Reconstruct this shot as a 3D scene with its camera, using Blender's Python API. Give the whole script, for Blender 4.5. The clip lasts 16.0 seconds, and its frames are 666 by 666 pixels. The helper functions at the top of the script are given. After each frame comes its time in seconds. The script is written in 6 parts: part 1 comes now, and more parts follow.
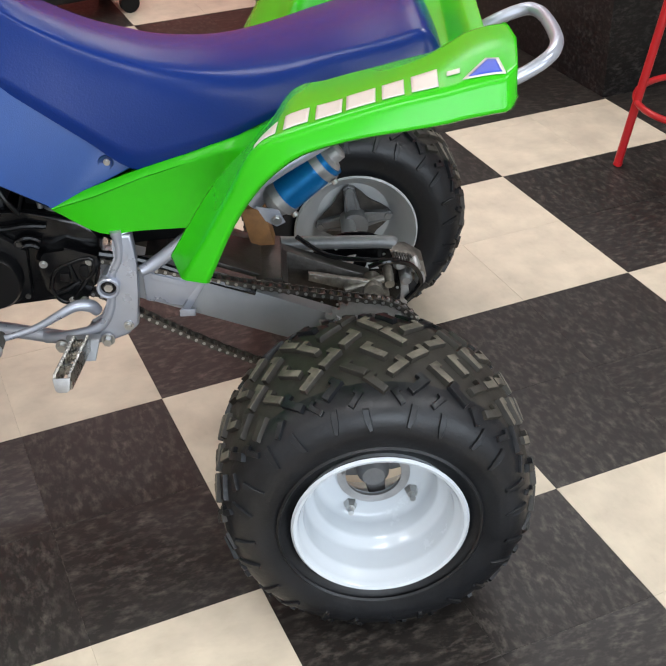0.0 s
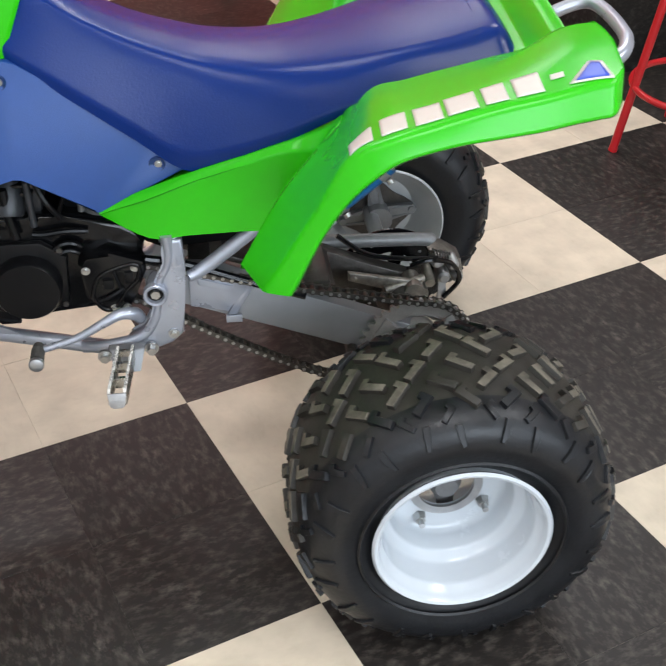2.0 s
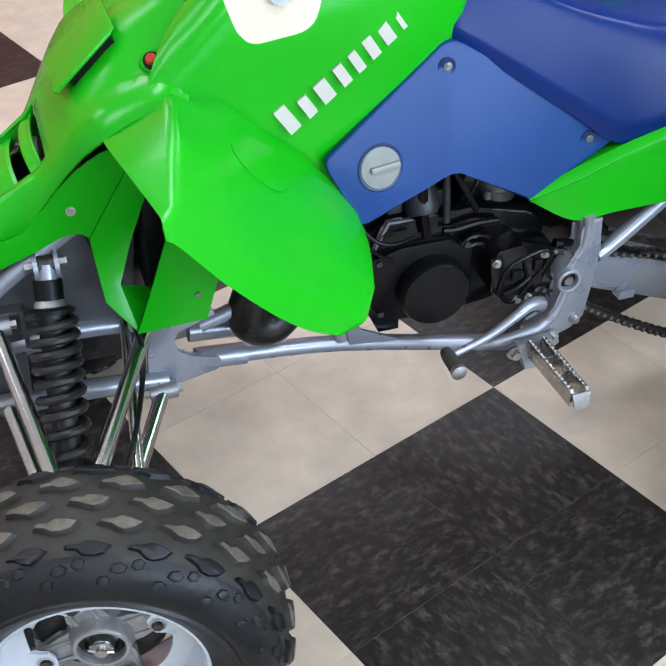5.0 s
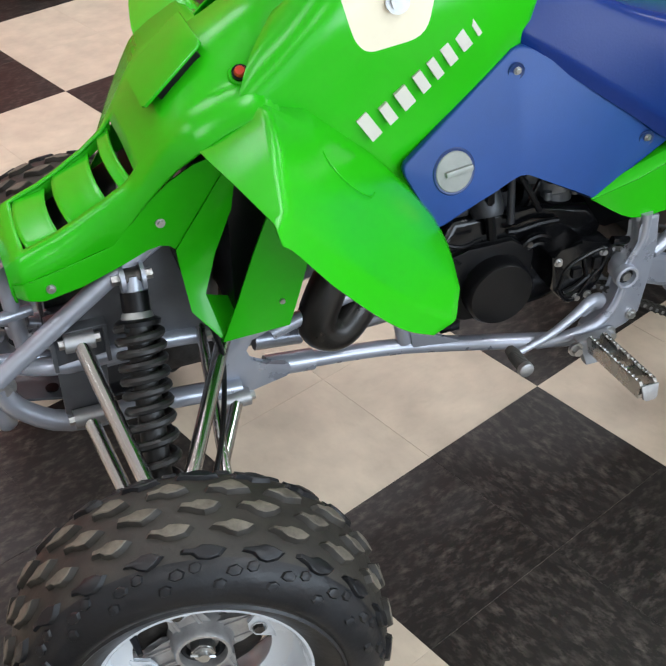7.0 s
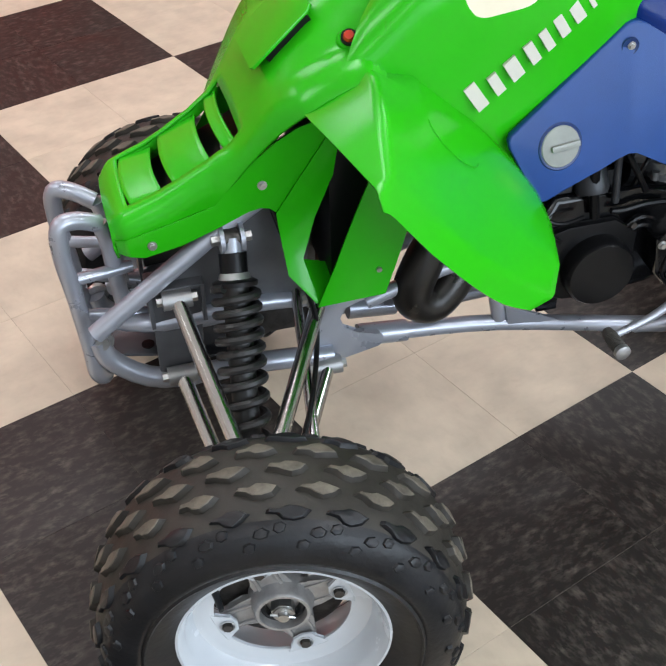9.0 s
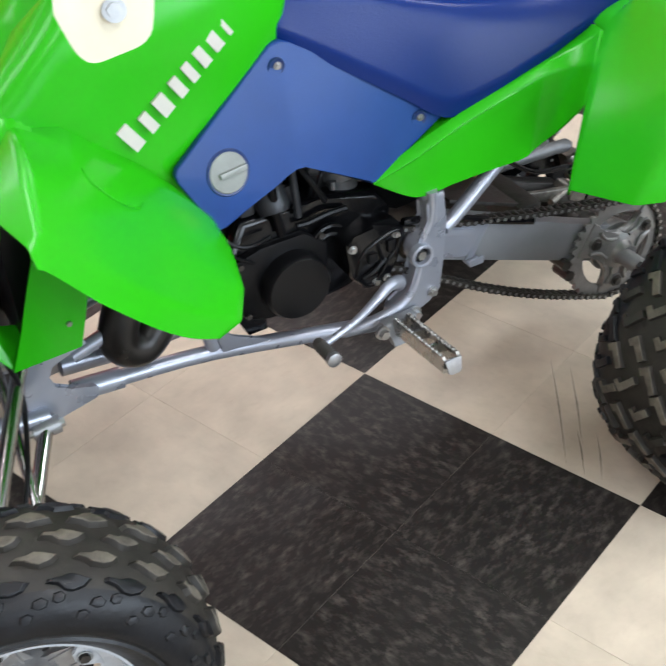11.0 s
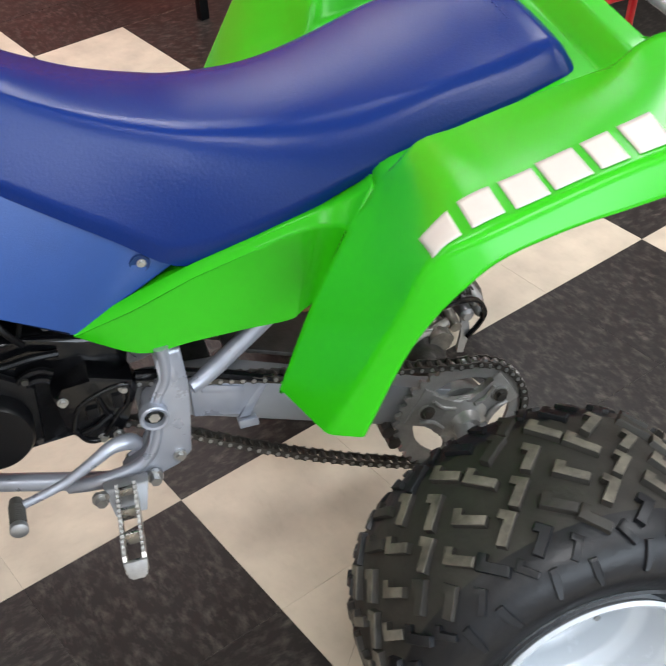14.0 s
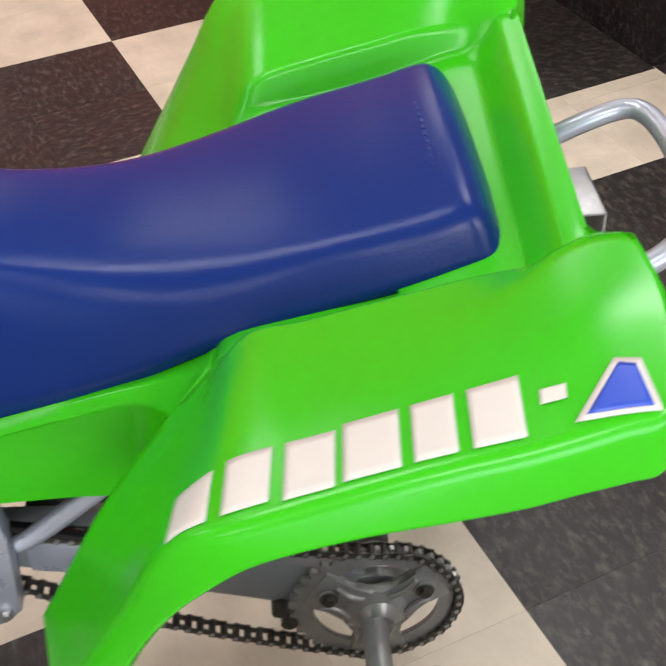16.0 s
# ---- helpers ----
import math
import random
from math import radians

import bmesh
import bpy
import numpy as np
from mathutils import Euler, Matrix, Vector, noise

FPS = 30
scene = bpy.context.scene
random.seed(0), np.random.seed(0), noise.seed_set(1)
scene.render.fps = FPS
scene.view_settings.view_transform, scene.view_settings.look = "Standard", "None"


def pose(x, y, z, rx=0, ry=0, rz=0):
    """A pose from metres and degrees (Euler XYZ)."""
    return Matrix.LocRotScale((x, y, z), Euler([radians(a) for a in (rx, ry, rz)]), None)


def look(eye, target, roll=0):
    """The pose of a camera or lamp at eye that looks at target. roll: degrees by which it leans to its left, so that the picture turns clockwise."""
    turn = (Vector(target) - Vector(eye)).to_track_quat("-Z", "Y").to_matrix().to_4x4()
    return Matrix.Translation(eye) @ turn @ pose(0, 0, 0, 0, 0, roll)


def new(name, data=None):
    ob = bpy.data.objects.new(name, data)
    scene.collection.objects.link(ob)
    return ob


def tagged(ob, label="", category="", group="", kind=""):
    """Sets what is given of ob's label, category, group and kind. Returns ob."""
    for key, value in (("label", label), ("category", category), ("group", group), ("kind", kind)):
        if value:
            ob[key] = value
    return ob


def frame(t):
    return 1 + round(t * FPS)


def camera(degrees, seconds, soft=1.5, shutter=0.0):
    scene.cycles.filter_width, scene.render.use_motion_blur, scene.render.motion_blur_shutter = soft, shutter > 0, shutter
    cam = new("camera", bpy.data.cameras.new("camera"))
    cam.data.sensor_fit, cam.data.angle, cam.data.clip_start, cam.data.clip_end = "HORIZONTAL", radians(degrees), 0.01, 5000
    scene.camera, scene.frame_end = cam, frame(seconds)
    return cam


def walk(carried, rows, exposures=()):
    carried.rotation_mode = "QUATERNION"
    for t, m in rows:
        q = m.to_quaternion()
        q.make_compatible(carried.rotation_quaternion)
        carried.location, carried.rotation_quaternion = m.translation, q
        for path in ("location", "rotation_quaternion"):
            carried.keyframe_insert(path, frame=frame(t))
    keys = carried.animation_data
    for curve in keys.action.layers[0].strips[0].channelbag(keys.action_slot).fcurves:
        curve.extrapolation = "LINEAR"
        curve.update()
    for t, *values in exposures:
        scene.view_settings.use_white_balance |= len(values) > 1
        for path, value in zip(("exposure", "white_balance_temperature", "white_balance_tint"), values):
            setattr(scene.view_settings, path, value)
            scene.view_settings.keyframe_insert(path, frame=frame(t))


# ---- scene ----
cam = camera(32.9, 16.0, shutter=0.35)
PATH = [
    (0, (-0.13, -1.869, 1.475), (-0.061, -0.209, 0.36), -1.6),
    (0.5, (-0.124, -1.876, 1.477), (-0.039, -0.224, 0.352), -2.1),
    (1, (-0.132, -1.869, 1.474), (-0.011, -0.226, 0.339), -1.9),
    (1.5, (-0.198, -1.821, 1.479), (-0.031, -0.192, 0.331), -1.4),
    (2, (-0.372, -1.754, 1.488), (-0.15, -0.139, 0.329), 0.6),
    (2.5, (-0.497, -1.71, 1.473), (-0.29, -0.105, 0.297), 3.9),
    (3, (-0.638, -1.608, 1.46), (-0.556, -0.028, 0.236), 2.3),
    (3.5, (-0.695, -1.479, 1.442), (-0.768, 0.074, 0.183), -2.7),
    (4, (-0.899, -1.441, 1.442), (-0.789, 0.118, 0.194), -2.2),
    (4.2, (-0.989, -1.416, 1.462), (-0.775, 0.128, 0.21), -1.5),
    (6.3, (-1.37, -1.377, 1.47), (-0.784, 0.084, 0.236), -1.1),
    (6.5, (-1.378, -1.374, 1.471), (-0.797, 0.093, 0.243), -0.9),
    (7, (-1.398, -1.368, 1.476), (-0.854, 0.117, 0.251), -1.1),
    (7.5, (-1.398, -1.364, 1.47), (-0.926, 0.138, 0.236), -1.4),
    (8, (-1.421, -1.359, 1.465), (-1.022, 0.152, 0.217), -1.6),
    (8.2, (-1.431, -1.363, 1.46), (-1.054, 0.149, 0.206), -1.6),
    (10.3, (-1.323, -1.388, 1.476), (-0.82, 0.094, 0.23), -3.7),
    (10.5, (-1.314, -1.396, 1.475), (-0.737, 0.063, 0.235), -3.6),
    (11, (-1.288, -1.415, 1.467), (-0.554, -0.017, 0.24), -3.9),
    (11.5, (-1.175, -1.432, 1.461), (-0.387, -0.057, 0.241), -5.0),
    (12, (-0.959, -1.467, 1.467), (-0.215, -0.042, 0.277), -7.8),
    (12.5, (-0.824, -1.446, 1.479), (-0.054, -0.031, 0.294), -7.0),
    (13, (-0.739, -1.321, 1.49), (0.07, 0.076, 0.308), -0.5),
    (13.5, (-0.654, -1.252, 1.469), (-0.124, 0.228, 0.233), -1.4),
    (14, (-0.505, -1.284, 1.476), (-0.101, 0.21, 0.209), -3.3),
    (14.5, (-0.402, -1.341, 1.495), (-0.072, 0.176, 0.234), -5.3),
    (15, (-0.369, -1.224, 1.482), (-0.168, 0.322, 0.229), -3.7),
    (15.5, (-0.262, -1.092, 1.489), (-0.11, 0.436, 0.209), -1.5),
    (16, (-0.076, -0.952, 1.459), (0.009, 0.549, 0.14), -2.7),
]
walk(cam, [(t, look(eye, target, roll)) for t, eye, target, roll in PATH],
     [(0, -0.05, 6450, 10), (2, -0.02, 6400, 10), (3.5, -0.02, 5850, 10), (4.2, 0.0, 5650, 10), (6.5, -0.04, 6150, 9), (8.2, -0.10, 6250, 9), (10.3, -0.02, 6250, 10), (11.5, 0.02, 6250, 10),
      (12.5, -0.02, 6350, 10), (13, -0.03, 6400, 10), (13.5, 0.13, 6400, 10), (14.5, 0.05, 6400, 10), (15, 0.03, 6450, 11), (15.5, 0.04, 6550, 11), (16, -0.08, 6650, 12)])


# ---- light ----
world = bpy.data.worlds.new("world")
scene.world = world
world.use_nodes = True
world.node_tree.nodes["Background"].inputs[0].default_value = (0.75, 0.86, 1.0, 1)
world.node_tree.nodes["Background"].inputs[1].default_value = 0.15


def area(name, m, sx, sy, power, colour):
    d = bpy.data.lights.new(name, "AREA")
    d.shape, d.size, d.size_y, d.energy, d.color = "RECTANGLE", sx, sy, power, colour
    ob = new(name, d)
    ob.matrix_world = m
    return ob


# ---- materials ----
def mat(name, base, rough=0.5, metal=0.0, coat=0.0, vary=0.0, vscale=8.0, bump=0.0, bscale=200.0, spec=0.5, rvary=0.0):
    m = bpy.data.materials.new(name)
    m.use_nodes = True
    nt = m.node_tree
    b = nt.nodes["Principled BSDF"]
    b.inputs["Base Color"].default_value = (*base, 1)
    b.inputs["Roughness"].default_value = rough
    b.inputs["Metallic"].default_value = metal
    b.inputs["Coat Weight"].default_value = coat
    b.inputs["Coat Roughness"].default_value = 0.08
    b.inputs["Specular IOR Level"].default_value = spec
    tc = nt.nodes.new("ShaderNodeTexCoord")
    if vary or rvary:
        n = nt.nodes.new("ShaderNodeTexNoise")
        n.inputs["Scale"].default_value = vscale
        n.inputs["Detail"].default_value = 8
        n.inputs["Roughness"].default_value = 0.65
        nt.links.new(tc.outputs["Object"], n.inputs["Vector"])
    if vary:
        r = nt.nodes.new("ShaderNodeMapRange")
        r.inputs["From Min"].default_value, r.inputs["From Max"].default_value = 0.3, 0.7
        r.inputs["To Min"].default_value, r.inputs["To Max"].default_value = 1 - vary, 1 + vary
        mx = nt.nodes.new("ShaderNodeVectorMath")
        mx.operation = "SCALE"
        mx.inputs[0].default_value = base
        nt.links.new(n.outputs["Fac"], r.inputs["Value"])
        nt.links.new(r.outputs["Result"], mx.inputs["Scale"])
        nt.links.new(mx.outputs["Vector"], b.inputs["Base Color"])
    if rvary:
        r = nt.nodes.new("ShaderNodeMapRange")
        r.inputs["From Min"].default_value, r.inputs["From Max"].default_value = 0.3, 0.7
        r.inputs["To Min"].default_value, r.inputs["To Max"].default_value = rough - rvary, rough + rvary
        nt.links.new(n.outputs["Fac"], r.inputs["Value"])
        nt.links.new(r.outputs["Result"], b.inputs["Roughness"])
    if bump:
        n2 = nt.nodes.new("ShaderNodeTexNoise")
        n2.inputs["Scale"].default_value = bscale
        n2.inputs["Detail"].default_value = 4
        bp = nt.nodes.new("ShaderNodeBump")
        bp.inputs["Strength"].default_value = bump
        bp.inputs["Distance"].default_value = 0.002
        nt.links.new(tc.outputs["Object"], n2.inputs["Vector"])
        nt.links.new(n2.outputs["Fac"], bp.inputs["Height"])
        nt.links.new(bp.outputs["Normal"], b.inputs["Normal"])
    return m


def vinyl(name, base, streak, amount, rough):
    """Streaky sheet-vinyl tile; the streaks turn by a quarter from tile to tile."""
    m = bpy.data.materials.new(name)
    m.use_nodes = True
    nt = m.node_tree
    L, N = nt.links.new, nt.nodes.new
    b = nt.nodes["Principled BSDF"]
    b.inputs["Specular IOR Level"].default_value = 0.33
    tc, oi = N("ShaderNodeTexCoord"), N("ShaderNodeObjectInfo")
    off = N("ShaderNodeVectorMath")
    off.operation = "MULTIPLY_ADD"
    comb = N("ShaderNodeCombineXYZ")
    L(oi.outputs["Random"], comb.inputs[0])
    L(oi.outputs["Random"], comb.inputs[1])
    off.inputs[1].default_value = (37, 91, 0)
    L(comb.outputs[0], off.inputs[0])
    L(tc.outputs["Object"], off.inputs[2])
    mp = N("ShaderNodeMapping")
    mp.inputs["Rotation"].default_value = (0, 0, 0.5)
    mp.inputs["Scale"].default_value = (34, 66, 80)
    L(off.outputs[0], mp.inputs["Vector"])
    n1 = N("ShaderNodeTexNoise")
    n1.inputs["Scale"].default_value, n1.inputs["Detail"].default_value, n1.inputs["Roughness"].default_value = 1.0, 6, 0.64
    L(mp.outputs[0], n1.inputs["Vector"])
    n2 = N("ShaderNodeTexNoise")
    n2.inputs["Scale"].default_value, n2.inputs["Detail"].default_value = 11, 8
    L(off.outputs[0], n2.inputs["Vector"])
    n3 = N("ShaderNodeTexNoise")
    n3.inputs["Scale"].default_value, n3.inputs["Detail"].default_value = 2.2, 3
    L(off.outputs[0], n3.inputs["Vector"])
    r1 = N("ShaderNodeMapRange")
    r1.inputs["From Min"].default_value, r1.inputs["From Max"].default_value = 0.46, 0.74
    L(n1.outputs["Fac"], r1.inputs["Value"])
    mul = N("ShaderNodeMath")
    mul.operation = "MULTIPLY"
    mul.inputs[1].default_value = amount
    n4 = N("ShaderNodeTexNoise")
    n4.inputs["Scale"].default_value, n4.inputs["Detail"].default_value = 26, 4
    L(off.outputs[0], n4.inputs["Vector"])
    r4 = N("ShaderNodeMapRange")
    r4.inputs["From Min"].default_value, r4.inputs["From Max"].default_value = 0.34, 0.66
    r4.inputs["To Min"].default_value, r4.inputs["To Max"].default_value = 0.25, 1.15
    L(n4.outputs["Fac"], r4.inputs["Value"])
    patch = N("ShaderNodeMath")
    patch.operation = "MULTIPLY"
    L(r1.outputs[0], patch.inputs[0])
    L(r4.outputs[0], patch.inputs[1])
    L(patch.outputs[0], mul.inputs[0])
    mix = N("ShaderNodeMix")
    mix.data_type = "RGBA"
    mix.inputs["A"].default_value, mix.inputs["B"].default_value = (*base, 1), (*streak, 1)
    L(mul.outputs[0], mix.inputs["Factor"])
    r2 = N("ShaderNodeMapRange")
    r2.inputs["From Min"].default_value, r2.inputs["From Max"].default_value = 0.3, 0.7
    r2.inputs["To Min"].default_value, r2.inputs["To Max"].default_value = 0.86, 1.12
    L(n2.outputs["Fac"], r2.inputs["Value"])
    sc = N("ShaderNodeVectorMath")
    sc.operation = "SCALE"
    L(mix.outputs["Result"], sc.inputs[0])
    L(r2.outputs[0], sc.inputs["Scale"])
    L(sc.outputs[0], b.inputs["Base Color"])
    r3 = N("ShaderNodeMapRange")
    r3.inputs["From Min"].default_value, r3.inputs["From Max"].default_value = 0.3, 0.7
    r3.inputs["To Min"].default_value, r3.inputs["To Max"].default_value = rough - 0.06, rough + 0.1
    L(n3.outputs["Fac"], r3.inputs["Value"])
    L(r3.outputs[0], b.inputs["Roughness"])
    bp = N("ShaderNodeBump")
    bp.inputs["Strength"].default_value, bp.inputs["Distance"].default_value = 0.12, 0.001
    L(n2.outputs["Fac"], bp.inputs["Height"])
    L(bp.outputs[0], b.inputs["Normal"])
    return m


GREEN = mat("green_plastic", (0.026, 0.41, 0.004), 0.25, vary=0.02, vscale=4, rvary=0.015, spec=0.34)
BLUE = mat("blue_plastic", (0.0115, 0.050, 0.205), 0.38, vary=0.10, vscale=9, bump=0.12, bscale=500, rvary=0.04, spec=0.34)
SEAT = mat("blue_vinyl", (0.0040, 0.0215, 0.140), 0.24, spec=0.20, vary=0.03, vscale=3, rvary=0.015, bump=0.16, bscale=300)
# Darker copy of the silver frame metal: its shade is in the colour.
SHADEDFRAME = mat("shaded_frame_steel", (0.13, 0.135, 0.145), 0.42, metal=0.5, vary=0.15, vscale=20, rvary=0.08)
CHAINM = mat("oily_chain_steel", (0.10, 0.094, 0.085), 0.36, metal=0.8, vary=0.4, vscale=60, rvary=0.1)
SILVER = mat("silver_paint", (0.37, 0.39, 0.445), 0.32, metal=0.55, vary=0.06, vscale=20, rvary=0.08)
ALLOY = mat("dull_alloy", (0.38, 0.38, 0.38), 0.45, metal=0.8, vary=0.15, vscale=30, bump=0.15, bscale=300, rvary=0.1)
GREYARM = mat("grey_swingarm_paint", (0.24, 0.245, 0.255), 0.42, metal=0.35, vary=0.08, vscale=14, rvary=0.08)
CASTHUB = mat("cast_alloy_hub", (0.36, 0.355, 0.35), 0.40, metal=0.6, vary=0.2, vscale=40, bump=0.3, bscale=200, rvary=0.08)
CHROME = mat("chrome", (0.60, 0.60, 0.58), 0.20, metal=1.0, rvary=0.05, vscale=30)
STEEL = mat("zinc_bolt", (0.44, 0.44, 0.43), 0.3, metal=0.9, vary=0.15, vscale=80)
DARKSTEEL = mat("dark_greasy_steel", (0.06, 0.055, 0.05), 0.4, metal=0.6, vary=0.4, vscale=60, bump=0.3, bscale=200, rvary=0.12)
SPROCKET = mat("grey_sprocket_steel", (0.31, 0.305, 0.295), 0.40, metal=0.6, vary=0.2, vscale=40, rvary=0.1)
BLACK = mat("black_engine_paint", (0.003, 0.003, 0.0035), 0.16, vary=0.3, vscale=25, bump=0.1, bscale=200, rvary=0.06, spec=0.34)
SATIN = mat("satin_black_cover", (0.0035, 0.0035, 0.004), 0.34, vary=0.2, vscale=30, bump=0.08, bscale=400, spec=0.22)
DUSTY = mat("dusty_black_paint", (0.017, 0.0165, 0.016), 0.42, vary=0.5, vscale=40, bump=0.2, bscale=200, rvary=0.1, spec=0.4)
RUBBER = mat("tyre_rubber", (0.0065, 0.007, 0.0085), 0.42, vary=0.35, vscale=18, bump=0.3, bscale=120, rvary=0.1, spec=0.38)
LUG = mat("worn_tread_rubber", (0.100, 0.087, 0.066), 0.72, vary=0.55, vscale=30, bump=0.4, bscale=160)
LUGSIDE = mat("dusty_tread_base", (0.021, 0.018, 0.0135), 0.62, vary=0.4, vscale=22, bump=0.3, bscale=140)
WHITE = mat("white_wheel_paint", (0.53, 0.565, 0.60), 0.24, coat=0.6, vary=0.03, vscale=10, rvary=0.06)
GREYRIM = mat("grey_wheel", (0.36, 0.37, 0.37), 0.42, vary=0.08, vscale=16, rvary=0.08)
DECAL = mat("white_decal", (0.55, 0.52, 0.47), 0.4, vary=0.03, vscale=30)
DECALBLUE = mat("blue_decal", (0.015, 0.06, 0.42), 0.35, vary=0.05, vscale=30)
ORANGE = mat("orange_lens", (0.46, 0.035, 0.015), 0.25, coat=0.4)
CREAM = mat("cream_translucent_plastic", (0.72, 0.66, 0.50), 0.4, vary=0.06, vscale=20, rvary=0.06)
CAPGREY = mat("grey_cap_plastic", (0.25, 0.26, 0.245), 0.38, vary=0.15, vscale=30)
SHOCKBLUE = mat("blue_anodised", (0.008, 0.16, 0.42), 0.28, metal=0.6, vary=0.15, vscale=30)
RUST = mat("brown_mud_flap", (0.17, 0.075, 0.02), 0.6, vary=0.5, vscale=16)
RED = mat("red_stool_paint", (0.42, 0.008, 0.012), 0.32, coat=0.2, vary=0.1, vscale=20)
EXHAUST = mat("black_exhaust", (0.016, 0.014, 0.012), 0.32, metal=0.3, vary=0.5, vscale=14, rvary=0.12)
PEGMETAL = mat("bright_bare_steel", (0.40, 0.39, 0.37), 0.28, metal=0.95, vary=0.15, vscale=60, rvary=0.08)
HUBGREY = mat("dark_cast_hub", (0.17, 0.172, 0.174), 0.45, metal=0.4, vary=0.2, vscale=30, bump=0.15, bscale=200)
# Darker copy of the blue plastic, painting shade into screw and tap recesses.
SHADEDBLUE = mat("shaded_blue_plastic", (0.010, 0.030, 0.12), 0.4)
DARKTILE = vinyl("dark_vinyl", (0.0160, 0.0132, 0.0115), (0.128, 0.110, 0.092), 0.74, 0.44)
CREAMTILE = vinyl("cream_vinyl", (0.565, 0.485, 0.375), (0.46, 0.385, 0.285), 0.40, 0.44)
GROUT = mat("tile_seam", (0.34, 0.29, 0.22), 0.8)
WALL = mat("wall_paint", (0.62, 0.58, 0.54), 0.7, vary=0.06, vscale=1.5, bump=0.1, bscale=80)
# Red for the unseen north wall, so its bounce tints floor and saddle.
REDWALL = mat("red_bounce_wall", (0.60, 0.11, 0.075), 0.5, vary=0.08, vscale=1.5, bump=0.1, bscale=80)
CEIL = mat("ceiling_tile", (0.74, 0.73, 0.70), 0.8, vary=0.05, vscale=30, bump=0.3, bscale=150)
SPECK = vinyl("black_laminate", (0.007, 0.0062, 0.006), (0.11, 0.10, 0.095), 0.60, 0.42)
LAMP = mat("lamp_diffuser", (0.8, 0.8, 0.8), 0.5)
LAMP.node_tree.nodes["Principled BSDF"].inputs["Emission Color"].default_value = (1, 0.97, 0.92, 1)
LAMP.node_tree.nodes["Principled BSDF"].inputs["Emission Strength"].default_value = 2.5


SKEW = 0.10          # the bike stands a little askew to the plan


# ---- mesh helpers ----
def finish(ob, smooth=40):
    for p in ob.data.polygons:
        p.use_smooth = smooth > 0
    if smooth:
        ob.data.set_sharp_from_angle(angle=radians(smooth))
    return ob


def part(name, bm, material, parent=None, label="", smooth=40):
    me = bpy.data.meshes.new(name)
    bmesh.ops.recalc_face_normals(bm, faces=bm.faces)
    bm.to_mesh(me)
    bm.free()
    me.materials.append(material)
    ob = new(name, me)
    if parent is not None:
        ob.parent = parent
    if label:
        ob["label"] = label
    return finish(ob, smooth)


def spline(pts, n):
    """n points per span through pts (Catmull-Rom)."""
    pts = [Vector(p) for p in pts]
    out = []
    for i in range(len(pts) - 1):
        p0, p1, p2 = pts[max(i - 1, 0)], pts[i], pts[i + 1]
        p3 = pts[min(i + 2, len(pts) - 1)]
        for k in range(n):
            t = k / n
            out.append(0.5 * (2 * p1 + (p2 - p0) * t + (2 * p0 - 5 * p1 + 4 * p2 - p3) * t * t + (3 * p1 - p0 - 3 * p2 + p3) * t ** 3))
    out.append(pts[-1])
    return out


def even_spline(pts, d, n):
    """n points per span through pts that lie the distances d apart, without overshoot."""
    pts = [Vector(p) for p in pts]
    slope = [(b - a) / l for a, b, l in zip(pts, pts[1:], d)]
    m = [slope[0]] + [(slope[i - 1] * d[i] + slope[i] * d[i - 1]) / (d[i] + d[i - 1]) for i in range(1, len(pts) - 1)] + [slope[-1]]
    out = []
    for i, l in enumerate(d):
        for k in range(n):
            t = k / n
            out.append(pts[i] * (2 * t ** 3 - 3 * t * t + 1) + m[i] * l * (t ** 3 - 2 * t * t + t) + pts[i + 1] * (3 * t * t - 2 * t ** 3) + m[i + 1] * l * (t ** 3 - t * t))
    return out + [pts[-1]]


def sweep(bm, pts, r, seg=12, n=6, closed=False, cap=True):
    """A round bar of radius r (a number or one for each given point) along pts."""
    rs = r if isinstance(r, (list, tuple)) else [r] * len(pts)
    path = spline(pts, n) if n > 1 else [Vector(p) for p in pts]
    m = max(n, 1)
    rad = [rs[min(i // m, len(rs) - 1)] + (rs[min(i // m + 1, len(rs) - 1)] - rs[min(i // m, len(rs) - 1)]) * (i % m) / m for i in range(len(path))]
    rings, side = [], None
    for i, p in enumerate(path):
        d = (path[min(i + 1, len(path) - 1)] - path[max(i - 1, 0)]).normalized()
        if side is None:
            side = d.orthogonal().normalized()
        side = (side - d * side.dot(d)).normalized()
        up = d.cross(side)
        rings.append([bm.verts.new(p + rad[i] * (math.cos(a) * side + math.sin(a) * up)) for a in (2 * math.pi * k / seg for k in range(seg))])
    for a, b in zip(rings, rings[1:]):
        for k in range(seg):
            bm.faces.new((a[k], a[(k + 1) % seg], b[(k + 1) % seg], b[k]))
    if cap:
        bm.faces.new(rings[0])
        bm.faces.new(rings[-1])
    return bm


def tube(name, pts, r, material, parent, label="", n=6, seg=12):
    return part(name, sweep(bmesh.new(), pts, r, seg, n), material, parent, label)


